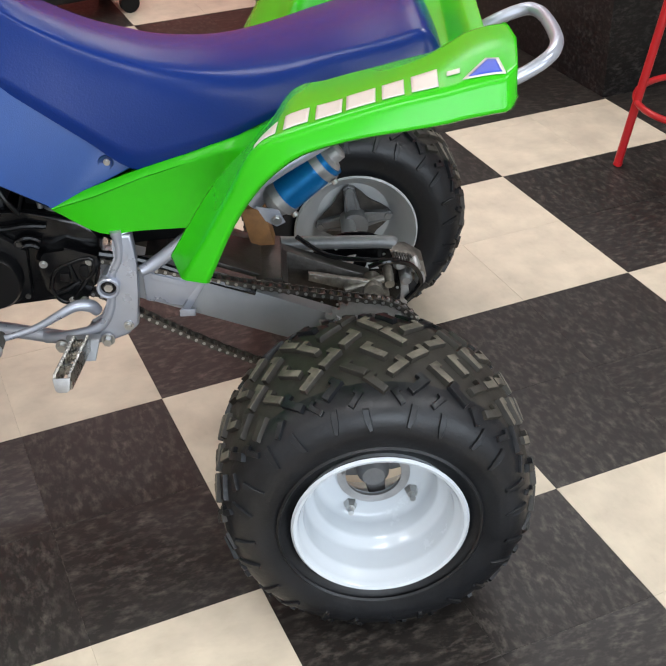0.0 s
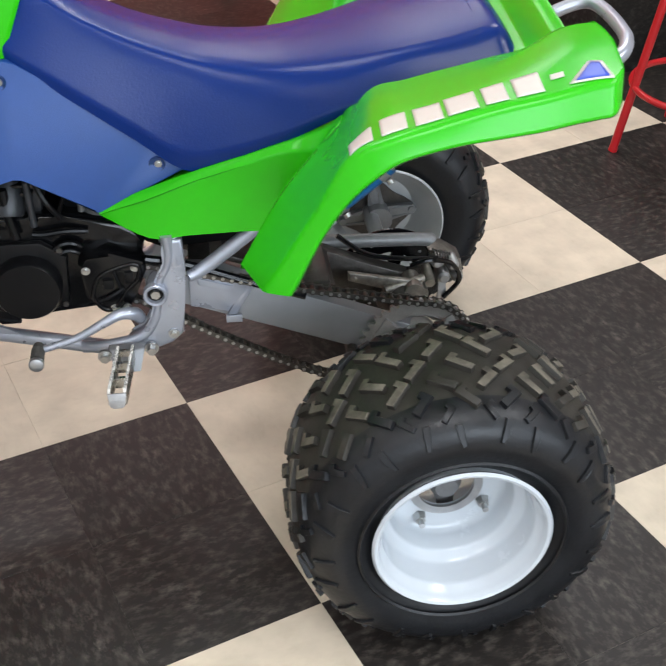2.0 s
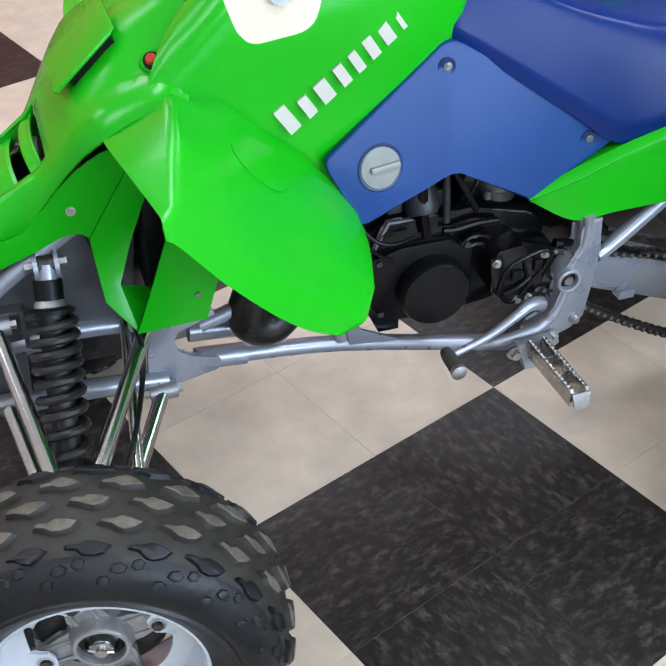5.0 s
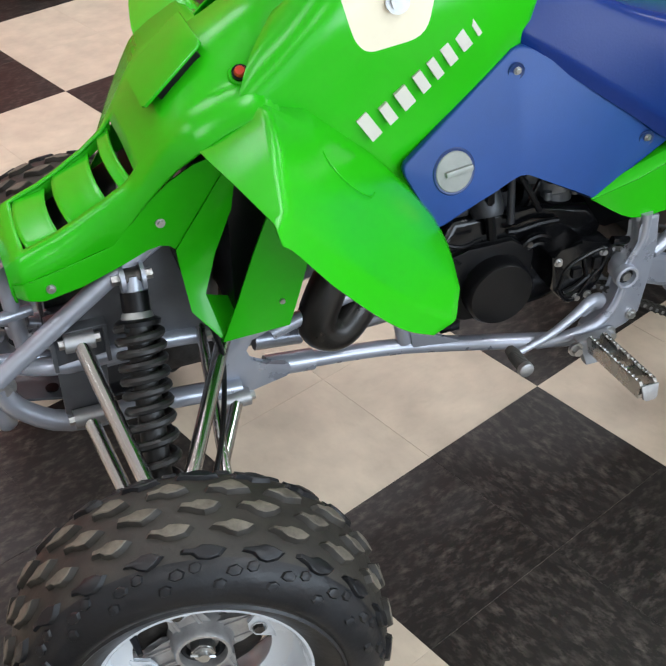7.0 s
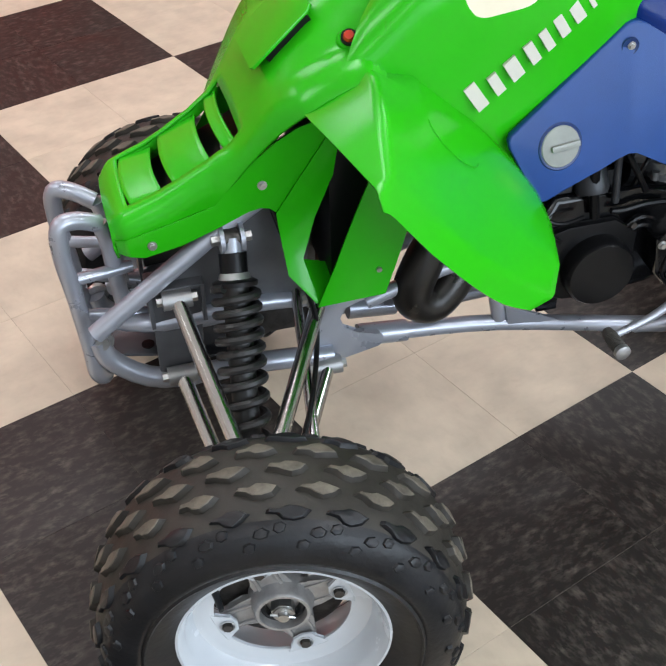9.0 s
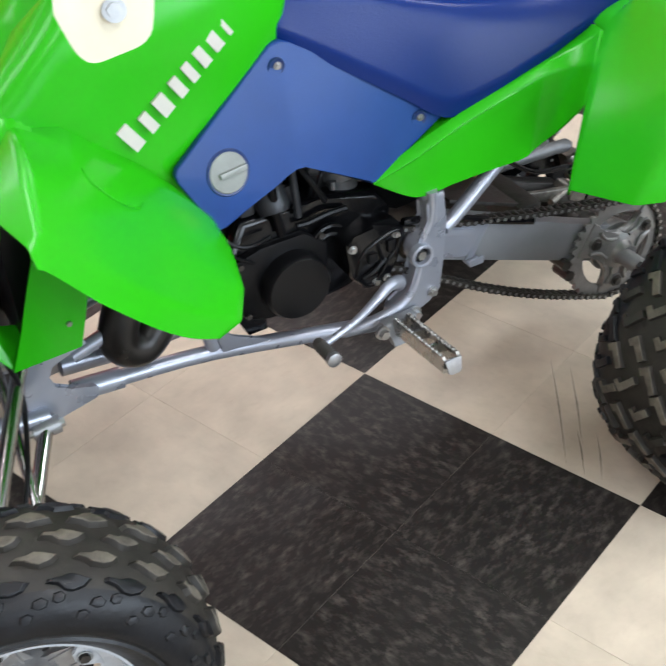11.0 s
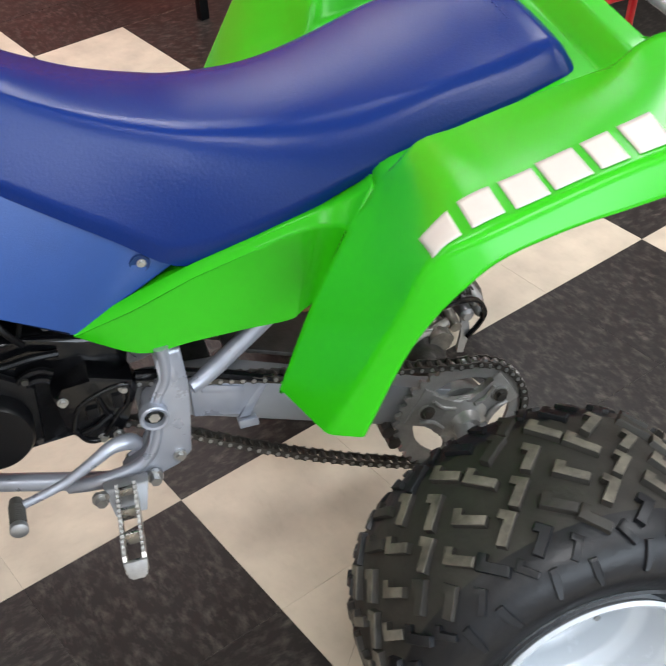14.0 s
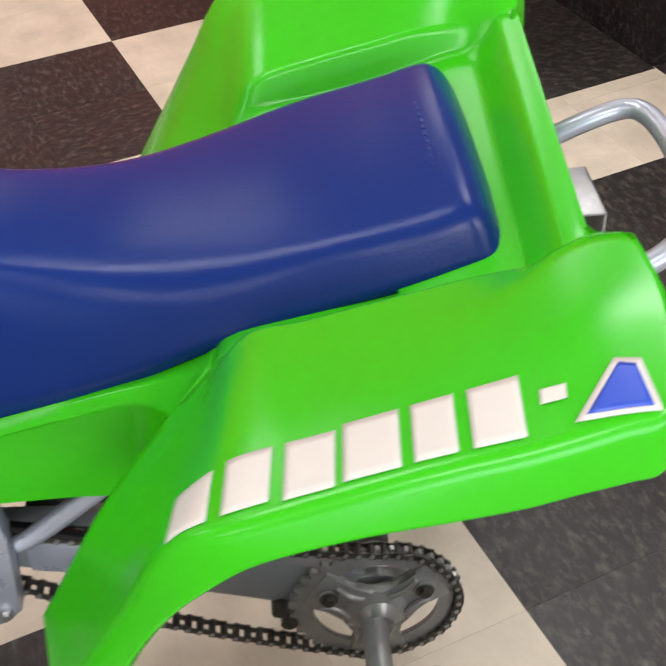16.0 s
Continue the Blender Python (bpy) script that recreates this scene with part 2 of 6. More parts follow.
def lathe(bm, prof, seg, at, axis="y", closed=False):
    """Turn a profile of (radius, along) round an axis through at."""
    at = Vector(at)
    rings = []
    for r, h in prof:
        ring = []
        for k in range(seg):
            a = 2 * math.pi * k / seg
            c, s = r * math.cos(a), r * math.sin(a)
            v = {"y": (c, h, s), "x": (h, c, s), "z": (c, s, h)}[axis]
            ring.append(bm.verts.new(at + Vector(v)))
        rings.append(ring)
    pairs = list(zip(rings, rings[1:])) + ([(rings[-1], rings[0])] if closed else [])
    for a, b in pairs:
        for k in range(seg):
            bm.faces.new((a[k], a[(k + 1) % seg], b[(k + 1) % seg], b[k]))
    if not closed:
        for ring, (r, h) in ((rings[0], prof[0]), (rings[-1], prof[-1])):
            if r > 1e-4:
                bm.faces.new(ring)
    bmesh.ops.remove_doubles(bm, verts=bm.verts, dist=1e-5)
    return bm


def bar(bm, a, b, r, seg=12):
    return sweep(bm, [a, b], r, seg, 1)


def box(bm, lo, hi, bevel=0.0, m=None):
    lo, hi = Vector(lo), Vector(hi)
    made = bmesh.ops.create_cube(bm, size=1)["verts"]
    for v in made:
        v.co = Vector(((lo[i] + hi[i]) / 2 + v.co[i] * (hi[i] - lo[i])) for i in range(3))
        if m is not None:
            v.co = m @ v.co
    if bevel:
        edges = list({e for v in made for e in v.link_edges})
        bmesh.ops.bevel(bm, geom=edges, offset=bevel, segments=2, affect="EDGES", profile=0.6)
    return bm


def prism(bm, outer, depth, bevel=0.0, seg=2):
    """A plate: the closed outline outer, pushed by the vector depth, with its edges rounded."""
    depth = Vector(depth)
    a = [bm.verts.new(Vector(p)) for p in outer]
    b = [bm.verts.new(Vector(p) + depth) for p in outer]
    n = len(a)
    faces = [bm.faces.new(a), bm.faces.new(list(reversed(b)))]
    for i in range(n):
        faces.append(bm.faces.new((a[i], b[i], b[(i + 1) % n], a[(i + 1) % n])))
    if bevel:
        edges = list({e for v in a + b for e in v.link_edges if not (e.verts[0] in a) ^ (e.verts[1] in a)})
        bmesh.ops.bevel(bm, geom=edges, offset=bevel, segments=seg, affect="EDGES", profile=0.6)
    bmesh.ops.triangulate(bm, faces=[f for f in bm.faces if len(f.verts) > 4])
    return bm


def grid(bm, rows):
    vs = [[bm.verts.new(Vector(p)) for p in row] for row in rows]
    for a, b in zip(vs, vs[1:]):
        for k in range(len(a) - 1):
            bm.faces.new((a[k], a[k + 1], b[k + 1], b[k]))
    return bm


def smooth_grid(rows, n, m):
    """Refine a control grid: n points a span down the rows, m across them."""
    wide = [spline(r, m) for r in rows]
    cols = [spline([w[k] for w in wide], n) for k in range(len(wide[0]))]
    return [[c[i] for c in cols] for i in range(len(cols[0]))]


def fillet(row, k, d, n=4):
    """Round the corner k of a row of points over the length d on each side."""
    row = [Vector(p) for p in row]
    P = row[k]
    a = P + (row[k - 1] - P).normalized() * min(d, (row[k - 1] - P).length * 0.48)
    b = P + (row[k + 1] - P).normalized() * min(d, (row[k + 1] - P).length * 0.48)
    arc = [a * (1 - t) ** 2 + P * 2 * t * (1 - t) + b * t * t for t in (i / n for i in range(n + 1))]
    return row[:k] + arc + row[k + 1:]


def shell(name, rows, material, parent, label="", thick=0.004, bevel=0.0, sub=0, mirror=False, seg=3, skew=0.10):
    """A moulded sheet of plastic from a control grid."""
    if mirror:
        rows = [[(x + skew * abs(y), -y, z) for x, y, z in r] for r in rows]
    ob = part(name, grid(bmesh.new(), rows), material, parent, label, 60)
    if bevel:
        b = ob.modifiers.new("round", "BEVEL")
        b.width, b.segments, b.limit_method, b.angle_limit, b.profile = bevel, seg, "ANGLE", radians(8), 0.5
    if sub:
        s = ob.modifiers.new("smooth", "SUBSURF")
        s.levels = s.render_levels = sub
    s = ob.modifiers.new("thick", "SOLIDIFY")
    s.thickness, s.offset = thick, -1
    ob.modifiers.new("flat", "WEIGHTED_NORMAL").keep_sharp = True
    return ob


def bolt(parent, at, r=0.006, axis=(0, -1, 0), name="bolt", material=None, length=0.006):
    d = Vector(axis).normalized()
    at = Vector(at)
    bm = bmesh.new()
    sweep(bm, [at - d * 0.004, at + d * 0.001], r * 1.55, 16, 1)
    sweep(bm, [at, at + d * length], r, 6, 1)
    return part(name, bm, material or STEEL, parent, smooth=30)


# ---- the room ----
S = 0.6096
TH = radians(20.5)
ex, ey = Vector((math.cos(TH), math.sin(TH), 0)), Vector((-math.sin(TH), math.cos(TH), 0))
ORIGIN = Vector((-0.21, -0.465, 0))
FLOOR_M = Matrix(((ex.x, ey.x, 0, ORIGIN.x), (ex.y, ey.y, 0, ORIGIN.y), (0, 0, 1, 0), (0, 0, 0, 1)))
I0, I1, J0, J1 = -7, 9, -6, 7.5      # the room, in checker squares


def plan(i, j, z=0.0):
    return FLOOR_M @ Vector((i * S, j * S, z))


def slab(name, i0, i1, j0, j1, z0, z1, material, bevel=0.0):
    return part(name, box(bmesh.new(), (i0 * S, j0 * S, z0), (i1 * S, j1 * S, z1), bevel, FLOOR_M), material)


floor = slab("floor", I0, I1, J0, J1, -0.12, -0.0009, GROUT)
tagged(floor, "black and cream checkerboard vinyl tile floor", "floor", kind="structure")
H = 3.0
for nm, a in (("wall_north", (I0 - 0.3, I1 + 0.3, J1, J1 + 0.3)), ("wall_south", (I0 - 0.3, I1 + 0.3, J0 - 0.3, J0)),
              ("wall_east", (I1, I1 + 0.3, J0, J1)), ("wall_west", (I0 - 0.3, I0, J0, J1))):
    if nm == "wall_south":
        bm = bmesh.new()
        box(bm, (a[0] * S, a[2] * S, -0.12), (a[1] * S, a[3] * S, 0.8), 0, FLOOR_M)
        box(bm, (a[0] * S, a[2] * S, 2.5), (a[1] * S, a[3] * S, H), 0, FLOOR_M)
        for i in (I0 - 0.3, -3.2, 0.8, 4.8, I1 - 0.2):
            box(bm, (i * S, a[2] * S, 0.8), ((i + 0.5) * S, a[3] * S, 2.5), 0, FLOOR_M)
        w = part(nm, bm, WALL)
    else:
        w = slab(nm, *a, -0.12, H, REDWALL if nm == "wall_north" else WALL)
    tagged(w, "painted showroom wall" if nm != "wall_north" else "red wall out of view, added for its bounce light", "wall", kind="structure")
ceiling = slab("ceiling", I0 - 0.3, I1 + 0.3, J0 - 0.3, J1 + 0.3, H, H + 0.15, CEIL)
tagged(ceiling, "white suspended ceiling", "ceiling", kind="structure")

# fluorescent troffers out of view, placed and powered to fit highlights, and window fills
for k, (i, j, power) in enumerate(((-4.4, -2.0, 18), (-4.4, 2.2, 17), (-0.6, -2.0, 25), (-0.6, 2.2, 20), (3.2, -2.0, 36), (3.2, 2.8, 36), (-0.6, 6.0, 20), (-4.4, 6.0, 18), (3.2, 6.4, 16))):
    bm = bmesh.new()
    box(bm, ((i - 1.0) * S, (j - 0.5) * S, H - 0.03), ((i + 1.0) * S, (j + 0.5) * S, H - 0.002), 0.004, FLOOR_M)
    fx = part("ceiling_light", bm, LAMP)
    tagged(fx, "white fluorescent ceiling light panel", "light", "ceiling lights")
    area("tube_lamp", FLOOR_M @ Matrix.Translation((i * S, j * S, H - 0.04)), 1.15, 0.56, power, (0.955, 0.965, 1.0))
# Fill lamps added in assumed openings out of view, to lift the near side.
for i, power in ((-5.0, 28), (-1.0, 96), (3.0, 84)):
    area("window_light", FLOOR_M @ Matrix.Translation((i * S, (J0 + 0.1) * S, 1.65)) @ pose(0, 0, 0, 90, 0, 0), 2.1, 1.6, power, (0.80, 0.90, 1.0))


# ---- the quad bike ----
quad = new("quad_bike")
tagged(quad, "green and blue four wheel sport quad bike with white wheels", "quad bike")


def both(fn, *a, **k):
    """Call a builder for the near side (-1) and the far side (+1)."""
    for s in (-1, 1):
        fn(s, *a, **k)


def inn(pts):
    """Mounts of the narrow front frame."""
    return [(x, y - 0.002, z) for x, y, z in pts]


def sy(pts, s):
    """Near-side points turned to side s."""
    return [(x + SKEW * abs(y), -y, z) for x, y, z in pts] if s > 0 else [tuple(p) for p in pts]


# wheels -------------------------------------------------------------
def tyre(name, at, R, W, rim, lugs, parent, bead=0.74):
    """A low-pressure balloon tyre: its carcass, and its tread blocks as a part."""
    h = W / 2
    prof = [(rim - 0.004, -h * bead), (rim + 0.006, -h * (bead * 0.75 + 0.25)), (rim + 0.022, -h * (bead * 0.35 + 0.64)), (rim + 0.042, -h * 0.96), (R - 0.060, -h), (R - 0.038, -h * 0.945),
            (R - 0.021, -h * 0.82), (R - 0.010, -h * 0.60), (R - 0.005, -h * 0.3)]
    prof = prof + [(R - 0.004, 0)] + [(r, -a) for r, a in reversed(prof)]
    prof = [(p.x, p.y) for p in spline([(r, a, 0) for r, a in prof], 2)]
    t = part(name, lathe(bmesh.new(), prof, 72, at, closed=True), RUBBER, parent, "black balloon tyre with worn tread")
    at = Vector(at)
    t.data.materials.append(LUGSIDE)
    for f in t.data.polygons:
        q = f.center - at
        if abs(q.y) < h * (0.66 if lugs == "bars" else 0.74) and math.hypot(q.x, q.z) > R - 0.05:
            f.material_index = 1

    half = [(r, -a) for r, a in prof if a <= 1e-6 and r > R - 0.075]
    half.sort(key=lambda q: q[1])

    run = [0.0]
    for (r0, y0), (r1, y1) in zip(half, half[1:]):
        run.append(run[-1] + math.hypot(r1 - r0, y1 - y0))

    def surf(a, y, up):
        """A point on the tread at the angle a, y across along the surface, raised by up square to it."""
        w, sg = min(abs(y), run[-1] - 1e-4), (1 if y > 0 else -1)
        i = max(j for j in range(len(half) - 1) if run[j] <= w + 1e-9)
        (r0, y0), (r1, y1) = half[i], half[i + 1]
        f = (w - run[i]) / max(run[i + 1] - run[i], 1e-6)
        lean = math.atan2(r0 - r1, max(y1 - y0, 1e-4))
        r = r0 + (r1 - r0) * f + up * math.cos(lean)
        return at + Vector((r * math.cos(a), sg * (y0 + (y1 - y0) * f + up * math.sin(lean)), r * math.sin(a)))

    bm = bmesh.new()

    def block(a0, y0, pts, up, tone=1, skirt=1.25):
        lo = [bm.verts.new(surf(a0 + u * skirt / R, y0 + v * skirt, -0.006)) for u, v in pts]
        hi = [bm.verts.new(surf(a0 + u * 1.06 / R, y0 + v * 1.06, up * rng.uniform(0.9, 1.08))) for u, v in pts]
        top = [bm.verts.new(surf(a0 + u * 0.96 / R, y0 + v * 0.92, up * 1.12)) for u, v in pts]
        bm.faces.new(top).material_index = tone
        n = len(pts)
        for i in range(n):
            bm.faces.new((hi[i], hi[(i + 1) % n], top[(i + 1) % n], top[i])).material_index = tone
            bm.faces.new((lo[i], lo[(i + 1) % n], hi[(i + 1) % n], hi[i])).material_index = 2 if tone == 2 else 0

    rng = random.Random(len(name) + int(at.x * 10))

    def slanted(length, width, slant, foot):
        """A bar at the angle slant with a short foot across one end."""
        c, d = math.cos(slant), math.sin(slant)
        l, w = length / 2, width / 2
        q = [(-l, -w), (l, -w), (l, w + foot), (l - width * 0.85, w + foot), (l - width * 0.85, w), (-l, w)]
        return [(u * c - v * d, u * d + v * c) for u, v in q]

    if lugs == "bars":
        n = 24
        for k in range(n):
            a = 2 * math.pi * k / n
            e = 1 if k % 2 else -1
            for s in (-1, 1):
                o = a + (math.pi / n if s > 0 else 0)
                step = math.pi / n
                for y0, sh, ln, up, tone in ((0.020, 0.0, 0.040, 0.0085, 1), (0.055, 1.0, 0.040, 0.0085, 1 if k % 3 else 0), (0.086, 0.1, 0.036, 0.0070, 0 if k % 3 == 0 else 2)):
                    pts = slanted(ln + rng.uniform(-0.003, 0.003), 0.0118 if y0 < 0.1 else 0.009, radians(42 + rng.uniform(-6, 6)), 0.008 if y0 < 0.1 else 0.003)
                    if e * s < 0:
                        pts = [(-u, v) for u, v in reversed(pts)]
                    block(o + sh * step, s * y0, pts, up, tone, 1.18)
                pts = slanted(0.026 * rng.uniform(0.9, 1.1), 0.0085, radians(50 + rng.uniform(-6, 6)), 0.006)
                if e * s > 0:
                    pts = [(-u, v) for u, v in reversed(pts)]
                block(o + 1.1 * step, s * h * 0.80, pts, 0.0050, 2, 1.2)
                # rubber bars down the shoulder
                pts = [(-0.0060, -0.017), (0.0040, -0.017), (0.0070, 0.0), (0.0090, 0.015), (0.0030, 0.017), (-0.0040, 0.002)]
                if e * s > 0:
                    pts = [(-u, v) for u, v in reversed(pts)]
                if s < 0:
                    pts = [(u, -v) for u, v in reversed(pts)]
                block(o + (0.3 if k % 2 else 0.7) * step, s * (0.136 if k % 2 else 0.142), pts, 0.0042, 2, 1.2)
    else:
        n = 21
        for k in range(n):
            a = 2 * math.pi * k / n
            for y, o in ((0.0, 0.0), (-0.033, 0.5), (0.033, 0.5), (-0.063, 0.0), (0.063, 0.0)):
                s = -1 if y > 0 else 1
                j = rng.uniform(0.92, 1.08)
                pts = [(u * j + rng.uniform(-0.0012, 0.0012), v + rng.uniform(-0.0010, 0.0010)) for u, v in ((-0.0225, 0.0025), (-0.015, -0.0045), (-0.004, -0.0085), (0.006, -0.0065), (0.013, -0.0015), (0.0235, 0.0005), (0.021, 0.0048), (0.009, 0.0045), (0.001, 0.0082), (-0.011, 0.0070))]
                block(a + o * 2 * math.pi / n, y, [(u, v * s) for u, v in (pts if s > 0 else reversed(pts))], 0.0080 if abs(y) < 0.06 else 0.0055, 1 if abs(y) < 0.06 else 2, 1.45)
            for s in (-1, 1):
                for o, q, r in ((1.0, 0.90, 1.25), (0.35, 0.84, 1.0), (1.5, 1.06, 1.1)):
                    pts = [(-0.007 * r, -0.003), (-0.002, -0.006), (0.005 * r, -0.004), (0.007 * r, 0.002), (0.002, 0.005), (-0.005 * r, 0.003)]
                    block(a + o * math.pi / n, s * h * q, [(u, v * s) for u, v in (pts if s > 0 else reversed(pts))], 0.0026 * r, 2, 1.8)
    tread = part("tread", bm, LUGSIDE, t, "worn grey-brown tread blocks", 35)
    tread.data.materials.append(LUG)
    tread.data.materials.append(RUBBER)
    return t


def sidewall_ring(at, r, y, s, parent):
    part("sidewall_rib", lathe(bmesh.new(), [(r - 0.003, y), (r, y + 0.003 * s), (r + 0.003, y)], 64, at, closed=True), RUBBER, parent)


RR, RW, RY = 0.253, 0.270, 0.465     # rear tyre radius, width, wheel centre from the middle
FR, FW, FY, FX = 0.248, 0.150, 0.447, -1.250
AZ = 0.255


def rear_wheel(s):
    c = (-0.012 if s < 0 else 0.020, s * RY if s < 0 else RY + 0.01, RR + 0.001)
    out = s                      # outward
    w = new("rear_wheel")
    w.parent = quad
    tyre("tyre", c, RR, RW, 0.126, "bars", w)
    sidewall_ring(c, 0.158, out * RW * 0.487, out, w)
    # deep-dish rim: outer lip, barrel with a step, disc near the middle, inner barrel
    prof = [(0.134, 0.118), (0.143, 0.122), (0.146, 0.128), (0.142, 0.132), (0.137, 0.130), (0.133, 0.122), (0.1315, 0.112), (0.126, 0.106), (0.1245, 0.098), (0.122, 0.066), (0.119, 0.058), (0.108, 0.050),
            (0.104, 0.044), (0.102, 0.018), (0.097, 0.008), (0.088, 0.004), (0.052, 0.001), (0.050, -0.004), (0.084, -0.008), (0.096, -0.055), (0.118, -0.095), (0.132, -0.112), (0.142, -0.128), (0.146, -0.124), (0.134, -0.110)]
    if s > 0:
        prof = [(0.134, 0.118), (0.143, 0.122), (0.146, 0.128), (0.142, 0.132), (0.130, 0.118), (0.110, 0.0), (0.060, -0.040), (0.058, -0.048), (0.088, -0.050), (0.094, -0.056), (0.098, -0.066), (0.116, -0.084), (0.126, -0.106), (0.134, -0.118), (0.142, -0.130), (0.146, -0.126), (0.134, -0.110)]
    bm = lathe(bmesh.new(), [(r * 0.95, out * h) for r, h in prof], 72, c, closed=True)
    # The far rim is toned grey where the near one is white.
    rim = part("rim", bm, WHITE if s < 0 else GREYRIM, w, "white painted deep-dish steel rim" if s < 0 else "grey steel rim")
    part("rim_ring", lathe(bmesh.new(), [(0.046, out * 0.006), (0.060, out * 0.006), (0.060, out * 0.001), (0.046, out * 0.001)], 48, c, closed=True), ALLOY, rim)
    for k in range(4):
        a = radians(-32 + 90 * k)
        p = Vector(c) + Vector((0.074 * math.cos(a), out * 0.004, 0.074 * math.sin(a)))
        b = bmesh.new()
        sweep(b, [p, p + Vector((0, out * 0.012, 0))], [0.012, 0.0085], 6, 1)
        sweep(b, [p, p + Vector((0, out * 0.024, 0))], 0.005, 10, 1)
        part("lug_nut", b, STEEL, rim)
    # four-armed hub carrier on the axle
    hub = part("hub", lathe(bmesh.new(), [(0.030, -out * 0.10), (0.030, -out * 0.02), (0.026, out * 0.0), (0.018, out * 0.012)], 24, c), HUBGREY, w, "dark cast four-arm hub")
    d0 = -0.058 if s > 0 else -0.016
    b = bmesh.new()
    o = []
    for k in range(24):
        a = 2 * math.pi * k / 24
        q = (a - radians(8)) % (math.pi / 2) - math.pi / 4
        o.append((c[0] + (0.060 + 0.030 * (abs(q) / (math.pi / 4)) ** 1.6) * math.cos(a), c[1] + out * d0, c[2] + (0.060 + 0.030 * (abs(q) / (math.pi / 4)) ** 1.6) * math.sin(a)))
    if s > 0:
        part("hub_flange", prism(b, o, (0, -out * 0.004, 0), 0.0), DARKSTEEL, hub)
    for k in range(4):
        m = Matrix.Translation(c) @ Matrix.Rotation(-radians(8 + 90 * k), 4, "Y")
        f = lambda x, y, z: m @ Vector((x, out * (d0 - y), z))
        b = bmesh.new()
        prism(b, [f(0.012, 0.004, -0.020), f(0.030, 0.004, -0.014), f(0.082, 0.004, -0.013), f(0.090, 0.004, 0.0), f(0.082, 0.004, 0.013), f(0.030, 0.004, 0.014), f(0.012, 0.004, 0.020)], m.to_3x3() @ Vector((0, -out * 0.013, 0)), 0.004)
        arm = part("hub_arm", b, HUBGREY, hub)
        for e in (-1, 1):
            part("arm_rib", sweep(bmesh.new(), [f(0.026, 0.017, e * 0.010), f(0.074, 0.017, e * 0.0095)], 0.0026, 6, 1), HUBGREY, arm)
        p = f(0.078, 0.016, 0)
        part("hub_bolt", sweep(bmesh.new(), [p, p - Vector((0, out * 0.006, 0))], 0.008, 10, 1), HUBGREY, hub)
    valve = Vector(c) + Vector((0.10 * math.cos(2.2), out * 0.055, 0.10 * math.sin(2.2)))
    part("valve", bar(bmesh.new(), valve, valve + Vector((0.006, out * 0.03, -0.006)), 0.004, 8), STEEL, w)


